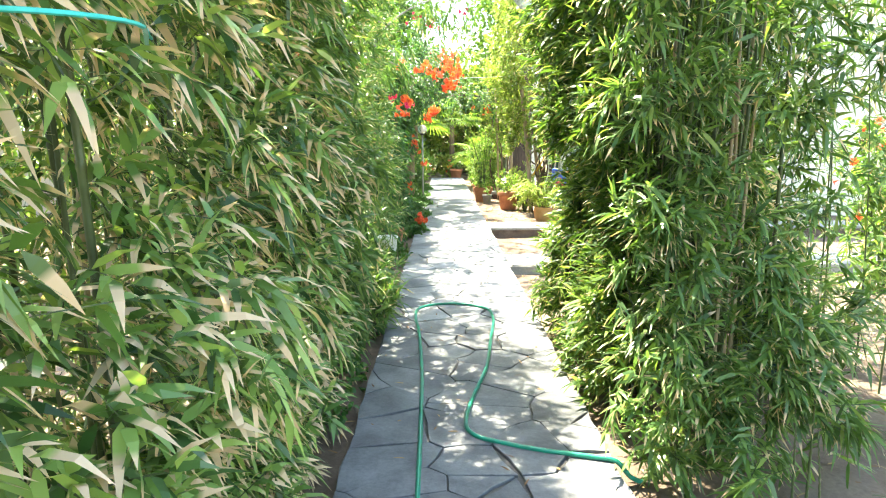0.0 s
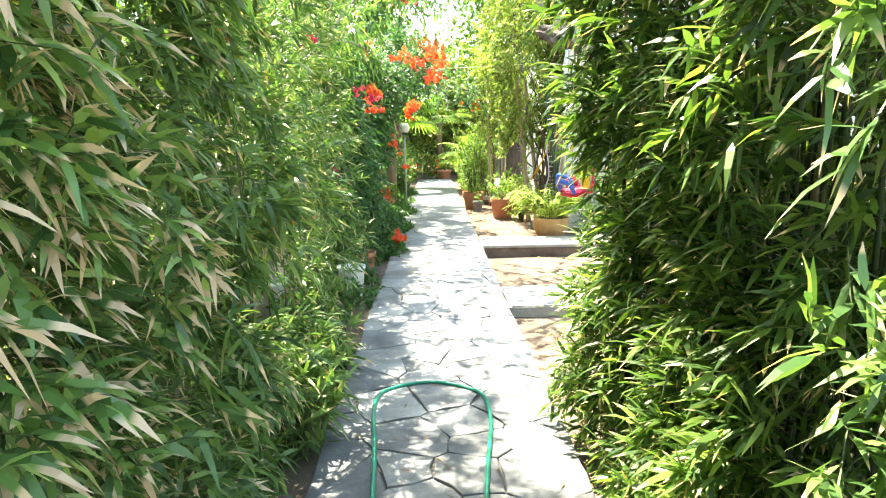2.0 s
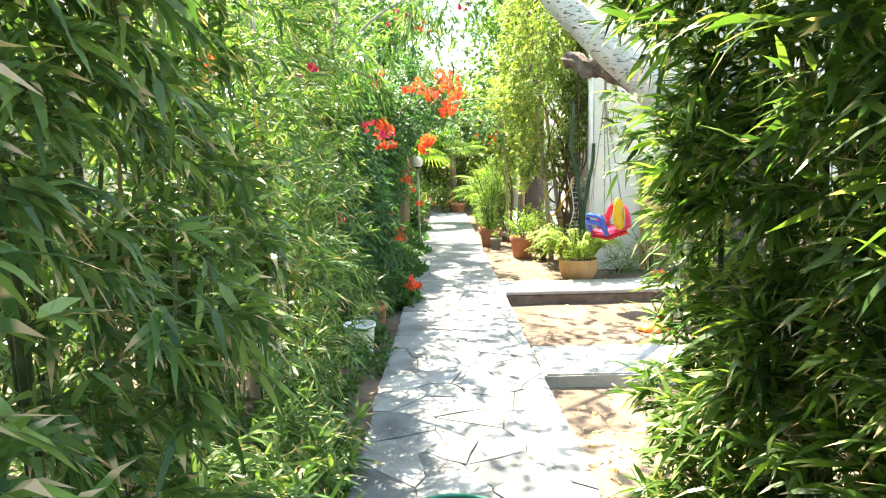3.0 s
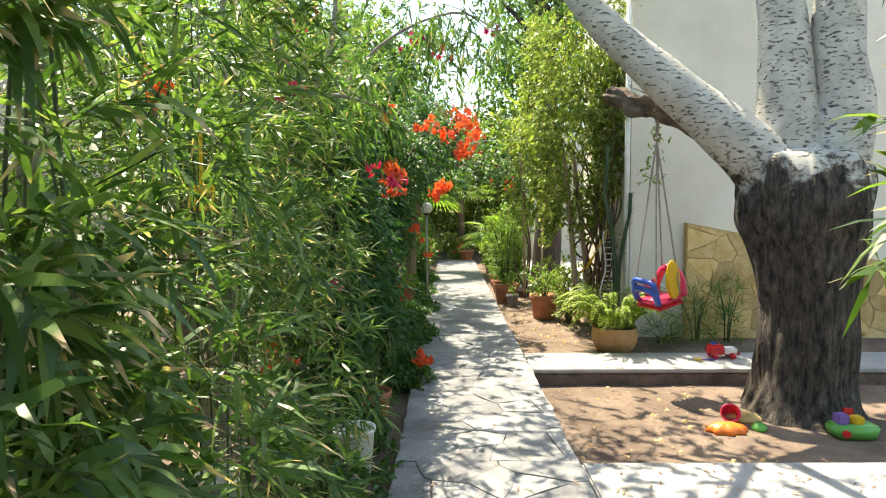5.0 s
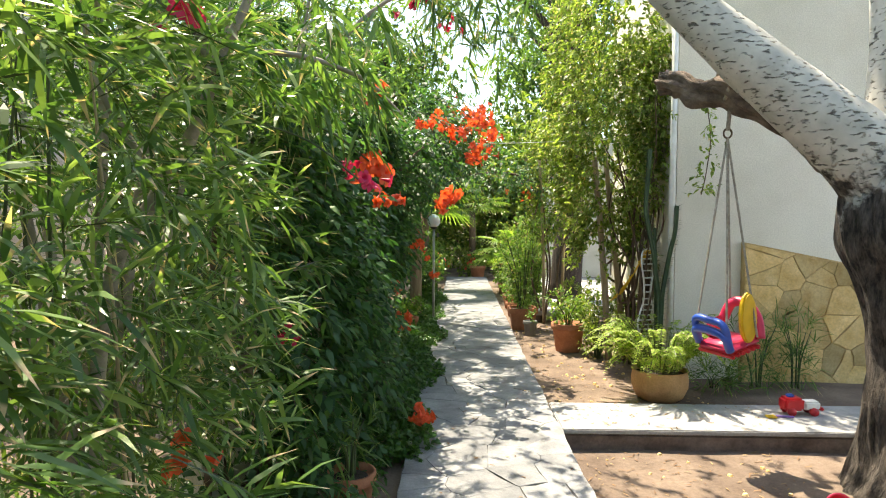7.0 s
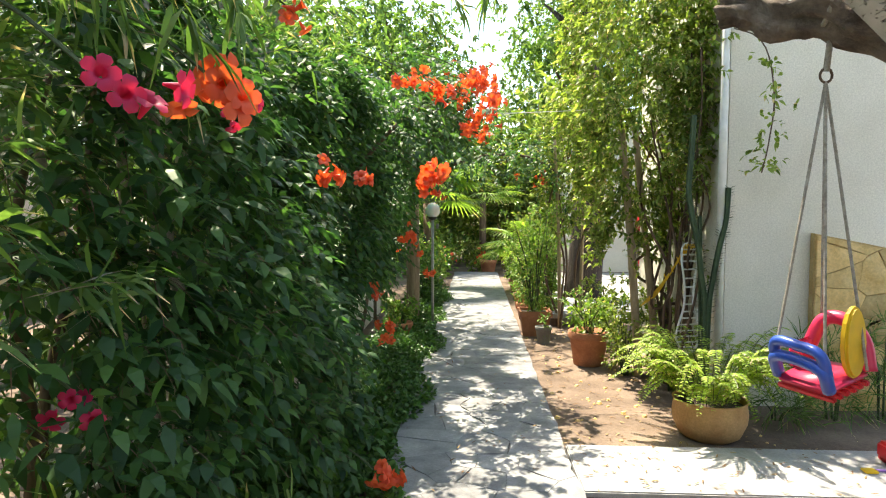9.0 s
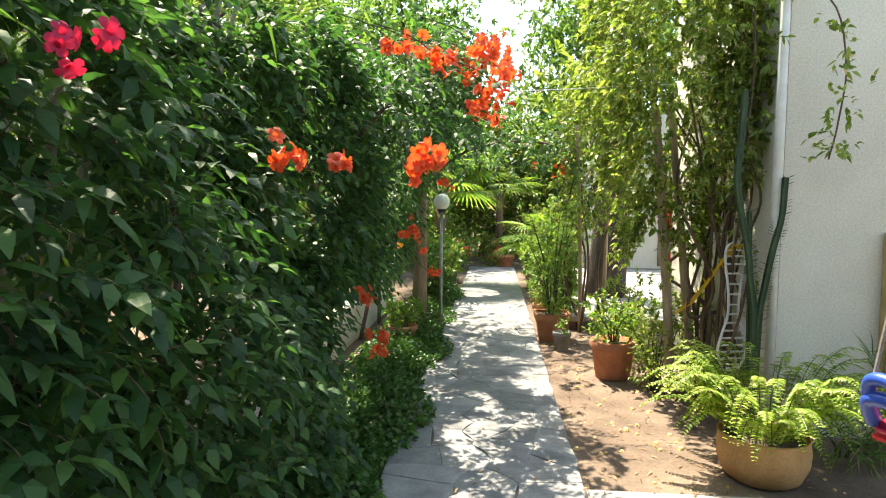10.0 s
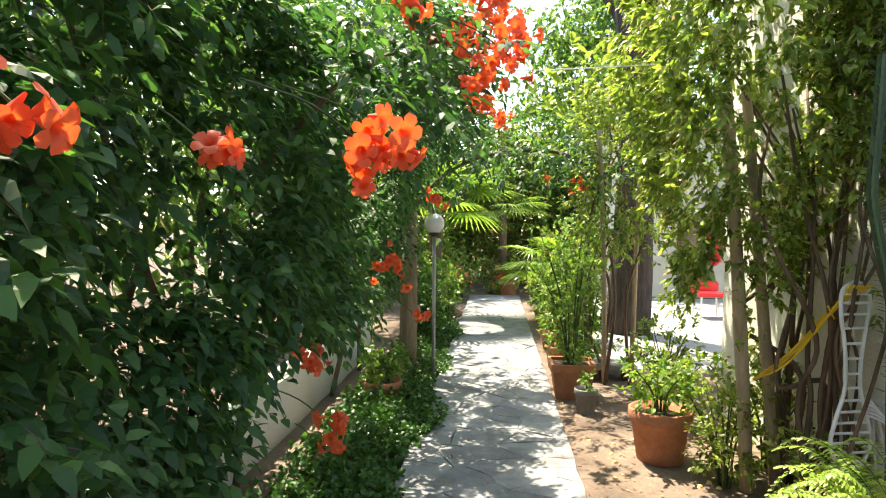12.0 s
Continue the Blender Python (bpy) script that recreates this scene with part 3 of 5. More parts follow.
part("stem", tube(smooth_line([(-1.1, 17.6, -0.1), (-1.05, 17.4, 1.6), (-0.4, 17.1, 2.35), (0.6, 17.0, 2.5), (1.3, 17.0, 2.2)]), 0.02, 6), M_STEM, arch, "", True)
cluster(arch, TRUMPET, (0.95, 17.0, 2.15), 8, 0.12)
cluster(arch, TRUMPET, (0.55, 17.2, 2.2), 3, 0.08)

# ---- oleanders ----


def oleander(x, y, top, spread, n, label, limbs):
    t = thing("oleander", (x, y, -0.08), label, "oleander", "oleanders in the hedge")
    ends = []
    for i in range(limbs):
        a = 2 * math.pi * i / limbs + R.uniform(-0.3, 0.3)
        ex, ey, ez = x + spread * math.cos(a) * R.uniform(0.4, 0.9), y + spread * math.sin(a) * R.uniform(0.4, 0.9), top * R.uniform(0.75, 1)
        line = smooth_line([(x, y, -0.1), (x + (ex - x) * 0.2, y + (ey - y) * 0.25, top * 0.3), (x + (ex - x) * 0.55 + R.normal(0, 0.08), y + (ey - y) * 0.5, top * 0.62), (ex, ey, ez)], 5)
        part("branch", tube(line, list(np.linspace(0.035, 0.008, len(line))), 7), M_GREYSTEM, t, "", True)
        ends += line[5:]
    ends = np.array(ends)
    C = ends[R.integers(0, len(ends), n)] + R.normal(0, 0.30, (n, 3)) * np.array((1, 1, 0.8))
    keep = (C[:, 1] < 9.9) | (C[:, 2] > 2.3) | (C[:, 0] < -1.35)
    C, n = C[keep], int(keep.sum())
    A = unit(C - np.array((x, y, top * 0.5))) + R.normal(0, 0.4, (n, 3)) + np.array((0, 0, 0.1))
    lv, tw = sprays(C, A, 10, 0.145, 0.022, 0.16, 0.6, 0.3)
    part("leaves", lv, L_OLEANDER, t, "long leathery leaves", kind="stuff")
    part("twig_mass", tw, M_GREYSTEM, t, "", kind="stuff")
    return t


ole_a = oleander(-1.75, 8.9, 3.2, 1.0, 620, "oleander shrub with grey branches and magenta flowers", 7)
ole_b = oleander(-1.7, 10.6, 3.9, 1.15, 620, "oleander shrub overhanging with magenta flowers", 7)
ole_c = oleander(-2.1, 7.2, 2.9, 0.9, 420, "oleander shrub behind the bamboo", 6)
# Mostly hidden behind the vine; added to throw shade on it.
oleander(-2.0, 12.3, 4.3, 1.25, 760, "tall oleander added behind the trumpet vine to shade it", 7)
for c, n, r, v in (((-0.6, 8.7, 1.8), 3, 0.06, ole_a), ((-1.0, 9.2, 1.15), 3, 0.06, ole_a), ((-1.1, 8.6, 2.7), 4, 0.1, ole_a), ((-0.55, 10.6, 3.15), 5, 0.1, ole_b), ((-0.3, 11.0, 3.1), 4, 0.1, ole_b), ((-0.85, 9.8, 1.95), 4, 0.06, ole_a), ((-1.0, 8.1, 2.2), 3, 0.08, ole_c)):
    cluster(v, ROSEBAY, c, n, r)

for c, nf in (((-1.72, 8.25, 2.25), 5), ((-1.6, 8.1, 0.6), 4), ((-1.25, 8.7, 0.75), 3)):
    cluster(ole_a, TRUMPET, c, nf, 0.07)
plant_later = ((-1.5, 7.15, 0.45, 1.5, 260), (-1.75, 7.5, 0.5, 1.7, 260), (-2.1, 6.9, 0.5, 1.8, 220), (-1.85, 7.9, 0.45, 1.3, 120))
n = 34
C = np.array((-0.85, 9.05, 2.3)) + R.normal(0, 1, (n, 3)) * np.array((0.16, 0.28, 0.12))
lv, tw = sprays(C, np.stack((R.uniform(0.1, 0.6, n), R.normal(0, 0.5, n), R.uniform(-1, -0.1, n)), 1), 9, 0.16, 0.024, 0.14, 0.5, 0.4)
part("hanging_leaves", lv, L_OLEANDER, ole_a, "", kind="stuff")
part("branch", tube(smooth_line([(-1.6, 8.9, 2.1), (-1.1, 9.0, 2.35), (-0.7, 9.15, 2.3), (-0.5, 9.3, 2.15)], 5), list(np.linspace(0.018, 0.006, 16)), 6), M_GREYSTEM, ole_a, "", True)

for ln, r0 in (([(-1.5, 8.4, -0.1), (-1.45, 8.4, 0.8), (-1.37, 8.4, 1.45), (-1.2, 8.4, 1.75), (-1.03, 8.4, 2.1), (-1.15, 8.4, 2.5), (-1.1, 8.5, 3.1)], 0.032), ([(-1.03, 8.4, 2.1), (-0.86, 8.4, 2.5), (-0.82, 8.45, 3.1)], 0.018), ([(-1.2, 8.4, 1.75), (-1.35, 8.3, 2.1), (-1.4, 8.3, 2.6)], 0.016), ([(-1.25, 9.75, 0.6), (-1.02, 9.8, 1.05), (-1.12, 9.85, 1.6), (-1.2, 9.9, 2.4)], 0.035)):
    pts = smooth_line(ln, 5)
    part("branch", tube(pts, list(np.linspace(r0, r0 * 0.45, len(pts))), 8, 0.15), M_GREYSTEM, ole_c if ln[0][1] < 9 else ole_b, "pale crooked branch", True)

# oleander shoots that hang over the path
n = 95
C = np.array((-0.12, 10.9, 3.25)) + R.normal(0, 1, (n, 3)) * np.array((0.28, 0.42, 0.2))
lv, tw = sprays(C, np.stack((R.normal(0.2, 0.4, n), R.normal(-0.2, 0.5, n), R.uniform(-1, 0.1, n)), 1), 9, 0.15, 0.022, 0.15, 0.5, 0.4)
part("hanging_leaves", lv, L_OLEANDER, ole_b, "", kind="stuff")
part("branch", tube(smooth_line([(-1.5, 10.7, 2.3), (-0.9, 10.8, 3.1), (-0.2, 10.9, 3.45), (0.25, 11.0, 3.3)], 5), list(np.linspace(0.022, 0.006, 16)), 6), M_GREYSTEM, ole_b, "", True)
cluster(ole_b, ROSEBAY, (0.1, 10.7, 3.25), 4, 0.1)
# vine shoots round the upper flowers
n = 230
u = R.uniform(0, 1, (n, 1))
C = np.array((-0.5, 12.6, 2.25)) * (1 - u) + np.array((-0.08, 14.3, 2.95)) * u + R.normal(0, 1, (n, 3)) * np.array((0.17, 0.25, 0.2)) - np.array((0.14, 0, 0))
lv, tw = pinnate(C, R.normal(0, 0.5, (n, 3)) + np.array((0.5, -0.3, -0.1)))
part("overhanging_leaves", lv, L_VINE, vine_b, "", kind="stuff")
part("twig_mass", tw, M_STEM, vine_b, "", kind="stuff")
part("stem", tube(smooth_line([(-1.1, 12.9, 1.9), (-0.7, 13.1, 2.4), (-0.35, 13.6, 2.7), (-0.15, 14.2, 2.95)], 5), list(np.linspace(0.02, 0.008, 16)), 6), M_STEM, vine_b, "", True)

for c, n, rr in (((0.08, 13.2, 2.5), 9, 0.1), ((0.05, 14.0, 2.98), 9, 0.12), ((-0.08, 12.9, 2.72), 8, 0.1), ((-0.28, 12.3, 2.5), 7, 0.09), ((0.12, 13.7, 2.72), 8, 0.1)):
    cluster(vine_b, TRUMPET, c, n, rr, (0.7, -0.6, 0))

# ---- poplar over the sand, with the swing ----
poplar = thing("poplar_tree", (2.87, 10.45, -0.15), "massive old poplar with a furrowed trunk and pale limbs", "tree")
trunk_rings = smooth_line([(2.87, 10.45, -0.3, 0.6), (2.87, 10.45, -0.12, 0.46), (2.88, 10.45, 0.1, 0.39), (2.88, 10.45, 0.45, 0.36), (2.88, 10.45, 0.85, 0.36), (2.86, 10.45, 1.25, 0.41), (2.83, 10.45, 1.6, 0.49), (2.8, 10.46, 1.85, 0.5), (2.8, 10.5, 2.05, 0.4), (2.8, 10.5, 2.22, 0.16)], 7)
part("trunk", tube([p[:3] for p in trunk_rings], [p[3] for p in trunk_rings], 110, 0.13, True, 0.13), M_POPLAR, poplar, "dark furrowed trunk", True)
limb_lines = (
    [(2.72, 10.47, 1.68), (2.42, 10.48, 2.07), (1.95, 10.55, 2.5), (1.45, 10.6, 2.95), (0.95, 10.65, 3.45), (0.5, 10.9, 4.2)],
    [(2.78, 10.5, 1.9), (2.68, 10.5, 2.5), (2.62, 10.5, 3.3), (2.5, 10.6, 4.3), (2.6, 10.9, 5.4)],
    [(2.98, 10.42, 1.8), (3.1, 10.4, 2.4), (3.04, 10.4, 3.1), (3.1, 10.3, 4.2), (3.5, 10.0, 5.4)],
)
for line, r0, r1 in zip(limb_lines, (0.3, 0.28, 0.3), (0.08, 0.1, 0.1)):
    pts = smooth_line(line, 5)
    part("limb", tube(pts, list(np.linspace(r0, r1, len(pts))), 18, 0.10), M_POPLAR, poplar, "pale grey limb with dark marks", True)
pts = smooth_line([(2.3, 10.5, 2.12), (2.05, 10.78, 2.38), (1.86, 10.92, 2.5), (1.72, 11.02, 2.62), (1.6, 11.16, 2.64), (1.5, 11.28, 2.74), (1.4, 11.42, 2.78)], 5)
part("branch", tube(pts, [0.12 - 0.05 * k / len(pts) + 0.007 * math.sin(k * 1.3) for k in range(len(pts))], 36, 0.5, True, 0.45), M_GNARL, poplar, "gnarled brown side branch", True)
# Crown is out of view; last two ends are added to dapple the path.
ends = [(0.5, 10.9, 4.3), (0.8, 9.6, 5.2), (2.5, 10.9, 5.4), (3.5, 10, 5.4), (1.6, 8.6, 5.3), (3.9, 8.6, 5.0), (1.7, 12.2, 5.4), (-0.1, 11.6, 5.0), (0.7, 8.2, 5.0), (4.4, 11, 5.2), (1.6, 13.4, 5.6), (-1.2, 11.0, 5.4), (-0.8, 9.9, 5.2)]
for e in ends[3:]:
    s = limb_lines[0][4] if e[0] < 1 else limb_lines[1][3] if e[0] < 3 else limb_lines[2][3]
    ln = smooth_line([s, tuple((np.array(s) + e) / 2 + R.normal(0, 0.15, 3)), e], 5)
    part("limb", tube(ln, list(np.linspace(0.06, 0.015, len(ln))), 8, 0.1), M_POPLAR, poplar, "", True)
C = np.concatenate([np.array(e) + R.normal(0, 1, (72, 3)) * np.array((0.72, 0.72, 0.4)) for e in ends])
lv, tw = sprays(C, R.normal(0, 1, C.shape) + np.array((0, 0, -0.2)), 9, 0.085, 0.055, 0.2, 0.9, 0.2, "ovate", 0.8)
part("crown", lv, L_TREE, poplar, "", kind="stuff")
part("twig_mass", tw, M_STEM, poplar, "", kind="stuff")


def toddler_swing():
    t = thing("toddler_swing", (1.8, 11.08, 0.63), "red, blue and yellow plastic toddler swing on ropes", "swing")
    c = Matrix.Translation((1.82, 11.08, 0.76)) @ Euler((0.05, radians(-10), radians(30))).to_matrix().to_4x4() @ Matrix.Scale(0.88, 4)

    def w(p):
        return tuple(c @ Vector(p))
    part("seat", box(-0.2, 0.2, -0.16, 0.16, -0.04, 0.015, 0.02, c), M_PINK, t, "red ribbed seat", True)
    for i in range(6):
        part("rib", box(-0.19 + 0.066 * i, -0.155 + 0.066 * i, -0.18, 0.165, -0.075, -0.042, 0.008, c), M_RED, t)
    part("side", tube([w(p) for p in smooth_line([(0.2, -0.16, 0.0), (0.25, -0.1, 0.17), (0.24, 0.0, 0.28), (0.22, 0.12, 0.26), (0.15, 0.17, 0.1)], 6)], 0.038, 12), M_PINK, t, "red side rail", True)
    part("panel", box(-0.06, 0.2, 0.14, 0.18, 0.0, 0.17, 0.02, c), M_PINK, t, "red back panel", True)
    bm = bmesh.new()
    n = 18
    ring = [bm.verts.new(w((0.06 + 0.105 * math.cos(2 * math.pi * k / n), -0.17, 0.2 + (0.24 if math.sin(2 * math.pi * k / n) > 0 else 0.2) * math.sin(2 * math.pi * k / n)))) for k in range(n)]
    f = bm.faces.new(ring)
    ex = bmesh.ops.extrude_face_region(bm, geom=[f])
    off = c.to_3x3() @ Vector((0, 0.045, 0))
    for v in ex["geom"]:
        if isinstance(v, bmesh.types.BMVert):
            v.co += off
    bmesh.ops.recalc_face_normals(bm, faces=bm.faces)
    bmesh.ops.bevel(bm, geom=[e for e in bm.edges if e.calc_face_angle(0) > 1.2], offset=0.012, segments=2, affect="EDGES")
    part("shield", bm, M_YELLOW, t, "yellow oval shield")
    for z, rr in ((0.13, 0.032), (0.22, 0.028)):
        part("handle", tube([w(p) for p in smooth_line([(-0.2, -0.16, 0.0), (-0.25, -0.15, z), (-0.22, 0.0, z + 0.02), (-0.2, 0.16, z), (-0.16, 0.17, 0.0)], 6)], rr, 10), M_BLUE, t, "blue guard rail", True)
    knot = (1.74, 11.0, 2.28)
    for p in ((-0.22, -0.15, 0.16), (-0.2, 0.16, 0.16), (0.1, -0.2, 0.05), (0.22, 0.13, 0.28)):
        part("rope", tube([knot, w(p)], 0.008, 6), M_ROPE, t, "thin grey rope")
    part("ring", tube([(1.74 + 0.03 * math.cos(a), 11.0, 2.31 + 0.035 * math.sin(a)) for a in np.linspace(0, 6.28, 17)], 0.007, 6), M_STEM, t, "rusty ring", True)
    part("hanging_rope", tube([(1.74, 11.0, 2.33), (1.74, 10.97, 2.5), (1.73, 10.9, 2.66)], 0.016, 8), M_ROPE, t)
    for k in range(3):
        a0 = k * 0.03
        part("rope_loop", tube([(1.70 + a0, 11.02 + 0.125 * math.cos(a), 2.665 + 0.125 * math.sin(a)) for a in np.linspace(0, 6.28, 19)], 0.014, 6), M_ROPE, t)
    return t


toddler_swing()

# ---- pots and potted plants ----


def pot(name, x, y, r, h, material, label, squat=False, z=None):
    z0 = ground_height(x, y) - 0.004 if z is None else z
    t = thing(name, (x, y, z0), label, "plant pot", "pots along the path")
    if squat:
        rings = [(r * 0.62, z0), (r * 0.82, z0 + h * 0.12), (r * 0.98, z0 + h * 0.45), (r, z0 + h * 0.7), (r * 0.96, z0 + h * 0.93), (r, z0 + h), (r * 0.93, z0 + h), (r * 0.9, z0 + h * 0.86)]
    else:
        rings = [(r * 0.7, z0), (r * 0.72, z0 + 0.01), (r * 0.9, z0 + h * 0.78), (r * 0.98, z0 + h * 0.79), (r, z0 + h * 0.82), (r, z0 + h * 0.98), (r * 0.97, z0 + h), (r * 0.88, z0 + h), (r * 0.86, z0 + h * 0.88)]
    part("body", lathe(x, y, rings), material, t, "", True)
    part("soil", lathe(x, y, [(r * 0.87, z0 + h * 0.86), (r * 0.5, z0 + h * 0.9), (0.01, z0 + h * 0.91)], 20), M_POTSOIL, t)
    return t, z0 + h * 0.9


def plant(name, x, y, z, w, h, n, leaf, wide, material, label, shape="ovate", stems=6, per=7, low=0.1):
    t = thing(name, (x, y, z), label, "plant", "planting along the path")
    tips = []
    for i in range(stems):
        a = R.uniform(0, 6.28)
        e = (x + w * math.cos(a) * R.uniform(0.2, 0.9), y + w * math.sin(a) * R.uniform(0.2, 0.9), z + h * R.uniform(0.7, 1))
        ln = smooth_line([(x + 0.03 * math.cos(a), y + 0.03 * math.sin(a), z - 0.02), (x + (e[0] - x) * 0.35, y + (e[1] - y) * 0.35, z + (e[2] - z) * 0.5), e], 4)
        part("stem", tube(ln, list(np.linspace(0.011, 0.004, len(ln))), 5), M_CULM, t, "", True)
        tips += [p for p in ln if p[2] > z + low * h]
    tips = np.array(tips)
    C = tips[R.integers(0, len(tips), n)] + R.normal(0, 0.16, (n, 3)) * w
    A = unit(C - np.array((x, y, z + h * 0.2))) + R.normal(0, 0.4, (n, 3))
    lv, tw = sprays(C, A, per, leaf, wide, 0.09, 0.75, 0.3, shape, 0.6)
    part("leaves", lv, material, t, "", kind="stuff")
    return t


for sx, sy, sw, sh, sn in plant_later:
    plant("broad_leaved_shrub", sx, sy, -0.09, sw, sh, sn, 0.12, 0.055, L_OLEANDER, "dark broad-leaved shrub in front of the oleander", "ovate", 7)

# fern in its bowl
FX, FY = 1.75, 12.42
fp, fz = pot("fern_pot", FX, FY, 0.27, 0.3, M_TERRA2, "squat round terracotta bowl on bare soil", True)
fern = thing("fern", (FX, FY, fz), "bright green sword fern spilling over its bowl", "fern")
fl, fr_ = [], []
for i in range(125):
    a = R.uniform(0, 6.28)
    ln, up = R.uniform(0.3, 0.68), R.uniform(0.36, 0.78)
    o = np.array((FX + 0.16 * math.cos(a), FY + 0.16 * math.sin(a), fz))
    d = np.array((math.cos(a), math.sin(a), 0))
    k = np.linspace(0, 1, 36)
    line = o + d * (ln * (k * 0.9))[:, None] + np.array((0, 0, 1.0)) * (up * (1.9 * k - (1.15 + R.uniform(0, 0.65)) * k * k))[:, None]
    s = np.cross(d, (0, 0, 1.0))
    for sg in (-1, 1):
        fl.append(blades(line[2:], np.tile(s * sg + d * 0.3, (34, 1)) + R.normal(0, 0.12, (34, 3)), 0.047 * np.sin(np.linspace(0.6, 2.95, 34)) + 0.008, 0.017, 0.25, "ovate", 0.2))
    fr_.append(tube(line[::3], 0.0025, 3))
part("fronds", join(*fl), L_FERN, fern, "", kind="stuff")
part("stalk_mass", join(*fr_), M_CULM, fern, "", kind="stuff")

p1, pz = pot("terracotta_pot", 1.25, 14.65, 0.23, 0.38, M_TERRA, "round terracotta pot on dark soil")
plant("potted_shrub", 1.25, 14.65, pz, 0.34, 0.45, 95, 0.07, 0.03, L_SHRUB, "leafy green shrub in a terracotta pot")
p2, pz2 = pot("grey_pot", 0.87, 15.75, 0.11, 0.23, M_GREYPOT, "small grey plastic pot")
plant("seedling", 0.87, 15.75, pz2, 0.1, 0.14, 7, 0.06, 0.035, L_SHRUB, "small seedling in a grey pot", stems=2)
SQ = thing("square_pot", (0.8, 16.35, -0.08), "square terracotta planter beside the path", "plant pot", "pots along the path")
bm = box(0.6, 1.02, 16.15, 16.57, -0.085, 0.27, 0.0)
for v in bm.verts:
    if v.co.z < 0:
        v.co.x, v.co.y = 0.81 + (v.co.x - 0.81) * 0.78, 16.36 + (v.co.y - 16.36) * 0.78
top = [f for f in bm.faces if f.normal.z > 0.9]
ins = bmesh.ops.inset_region(bm, faces=top, thickness=0.03)
for v in top[0].verts:
    v.co.z -= 0.04
bmesh.ops.bevel(bm, geom=bm.edges[:], offset=0.006, segments=2, affect="EDGES")
part("body", bm, M_TERRA, SQ)
part("rim", join(*[(lambda b: ([tuple(v.co) for v in b.verts], [tuple(q.index for q in f.verts) for f in b.faces]))(bx) for bx in (box(0.585, 1.035, 16.135, 16.165, 0.2, 0.275, 0), box(0.585, 1.035, 16.555, 16.585, 0.2, 0.275, 0), box(0.585, 0.615, 16.166, 16.554, 0.2, 0.275, 0), box(1.005, 1.035, 16.166, 16.554, 0.2, 0.275, 0))]), M_TERRA, SQ)
part("soil", box(0.632, 0.99, 16.182, 16.538, 0.22, 0.242, 0.005), M_POTSOIL, SQ)
plant("tall_potted_shrub", 0.81, 16.36, 0.24, 0.42, 1.4, 240, 0.075, 0.026, L_SHRUB, "tall leafy shrub in a square planter", "lance", 10)
for (px, py, ph, pw, pn) in ((0.82, 17.6, 0.8, 0.3, 160), (0.84, 18.7, 1.0, 0.34, 190), (0.9, 19.9, 0.8, 0.34, 170), (0.9, 21.2, 0.9, 0.4, 190)):
    q, qz = pot("terracotta_pot", px, py, 0.19, 0.28, M_TERRA, "terracotta pot in a row along the path")
    plant("potted_shrub", px, py, qz, pw, ph, pn, 0.08, 0.03, L_SHRUB, "dark leafy potted shrub in the row", "ovate")
pl, plz = pot("terracotta_pot", -1.02, 15.6, 0.19, 0.3, M_TERRA, "weathered terracotta pot among ground cover")
plant("potted_shrub", -1.02, 15.6, plz, 0.22, 0.3, 60, 0.09, 0.035, L_SHRUB, "broad-leaved plant in a terracotta pot")
rp, rpz = pot("terracotta_pot", -0.85, 9.9, 0.15, 0.28, M_TERRA, "terracotta pot under the hedge")
plant("potted_shrub", -0.85, 9.9, rpz, 0.25, 0.35, 22, 0.16, 0.018, L_OLEANDER, "thin sprawling plant in a pot", "lance", 5)

# white bucket under the bamboo
plant("strappy_plant", -0.72, 6.25, -0.09, 0.24, 0.42, 60, 0.18, 0.028, L_BAMBOO2, "bright strappy green plant at the path edge", "lance", 7)
plant("strappy_plant", -0.7, 5.85, -0.09, 0.24, 0.42, 60, 0.17, 0.028, L_BAMBOO2, "bright strappy green plant at the path edge", "lance", 6)
plant("strappy_plant", -0.76, 6.7, -0.09, 0.24, 0.45, 60, 0.17, 0.028, L_BAMBOO2, "bright strappy green plant at the path edge", "lance", 6)
BK = thing("bucket", (-0.86, 9.0, -0.085), "white plastic bucket under the bamboo", "bucket")
part("body", lathe(-0.86, 9.0, [(0.10, -0.09), (0.105, -0.08), (0.13, 0.2), (0.14, 0.205), (0.14, 0.225), (0.128, 0.225), (0.12, 0.15)]), M_WHITE, BK, "", True)
part("soil", lathe(-0.86, 9.0, [(0.121, 0.15), (0.01, 0.16)], 18), M_POTSOIL, BK)
BK2 = thing("bucket", (-1.45, 8.2, -0.085), "pale plastic bucket behind the bamboo", "bucket")
part("body", lathe(-1.45, 8.2, [(0.10, -0.09), (0.105, -0.08), (0.14, 0.24), (0.15, 0.245), (0.15, 0.265), (0.138, 0.265), (0.13, 0.18)]), M_WHITE, BK2, "", True)

# ---- shrubs and climbers on the right ----
shr = ((1.55, 14.2, 0.45, 0.75, 210, 0.06, 0.026), (2.0, 14.6, 0.4, 0.9, 190, 0.06, 0.025), (1.5, 15.3, 0.4, 0.6, 150, 0.06, 0.026), (1.85, 13.6, 0.3, 0.55, 90, 0.06, 0.025), (1.7, 16.2, 0.4, 0.8, 150, 0.07, 0.03))
for sx, sy, sw, sh, sn, ll, lw in shr:
    plant("shrub", sx, sy, -0.09, sw, sh, sn, ll, lw, L_JAS if sn % 20 else L_SHRUB, "variegated leafy shrub by the trellis poles", "ovate", 8)

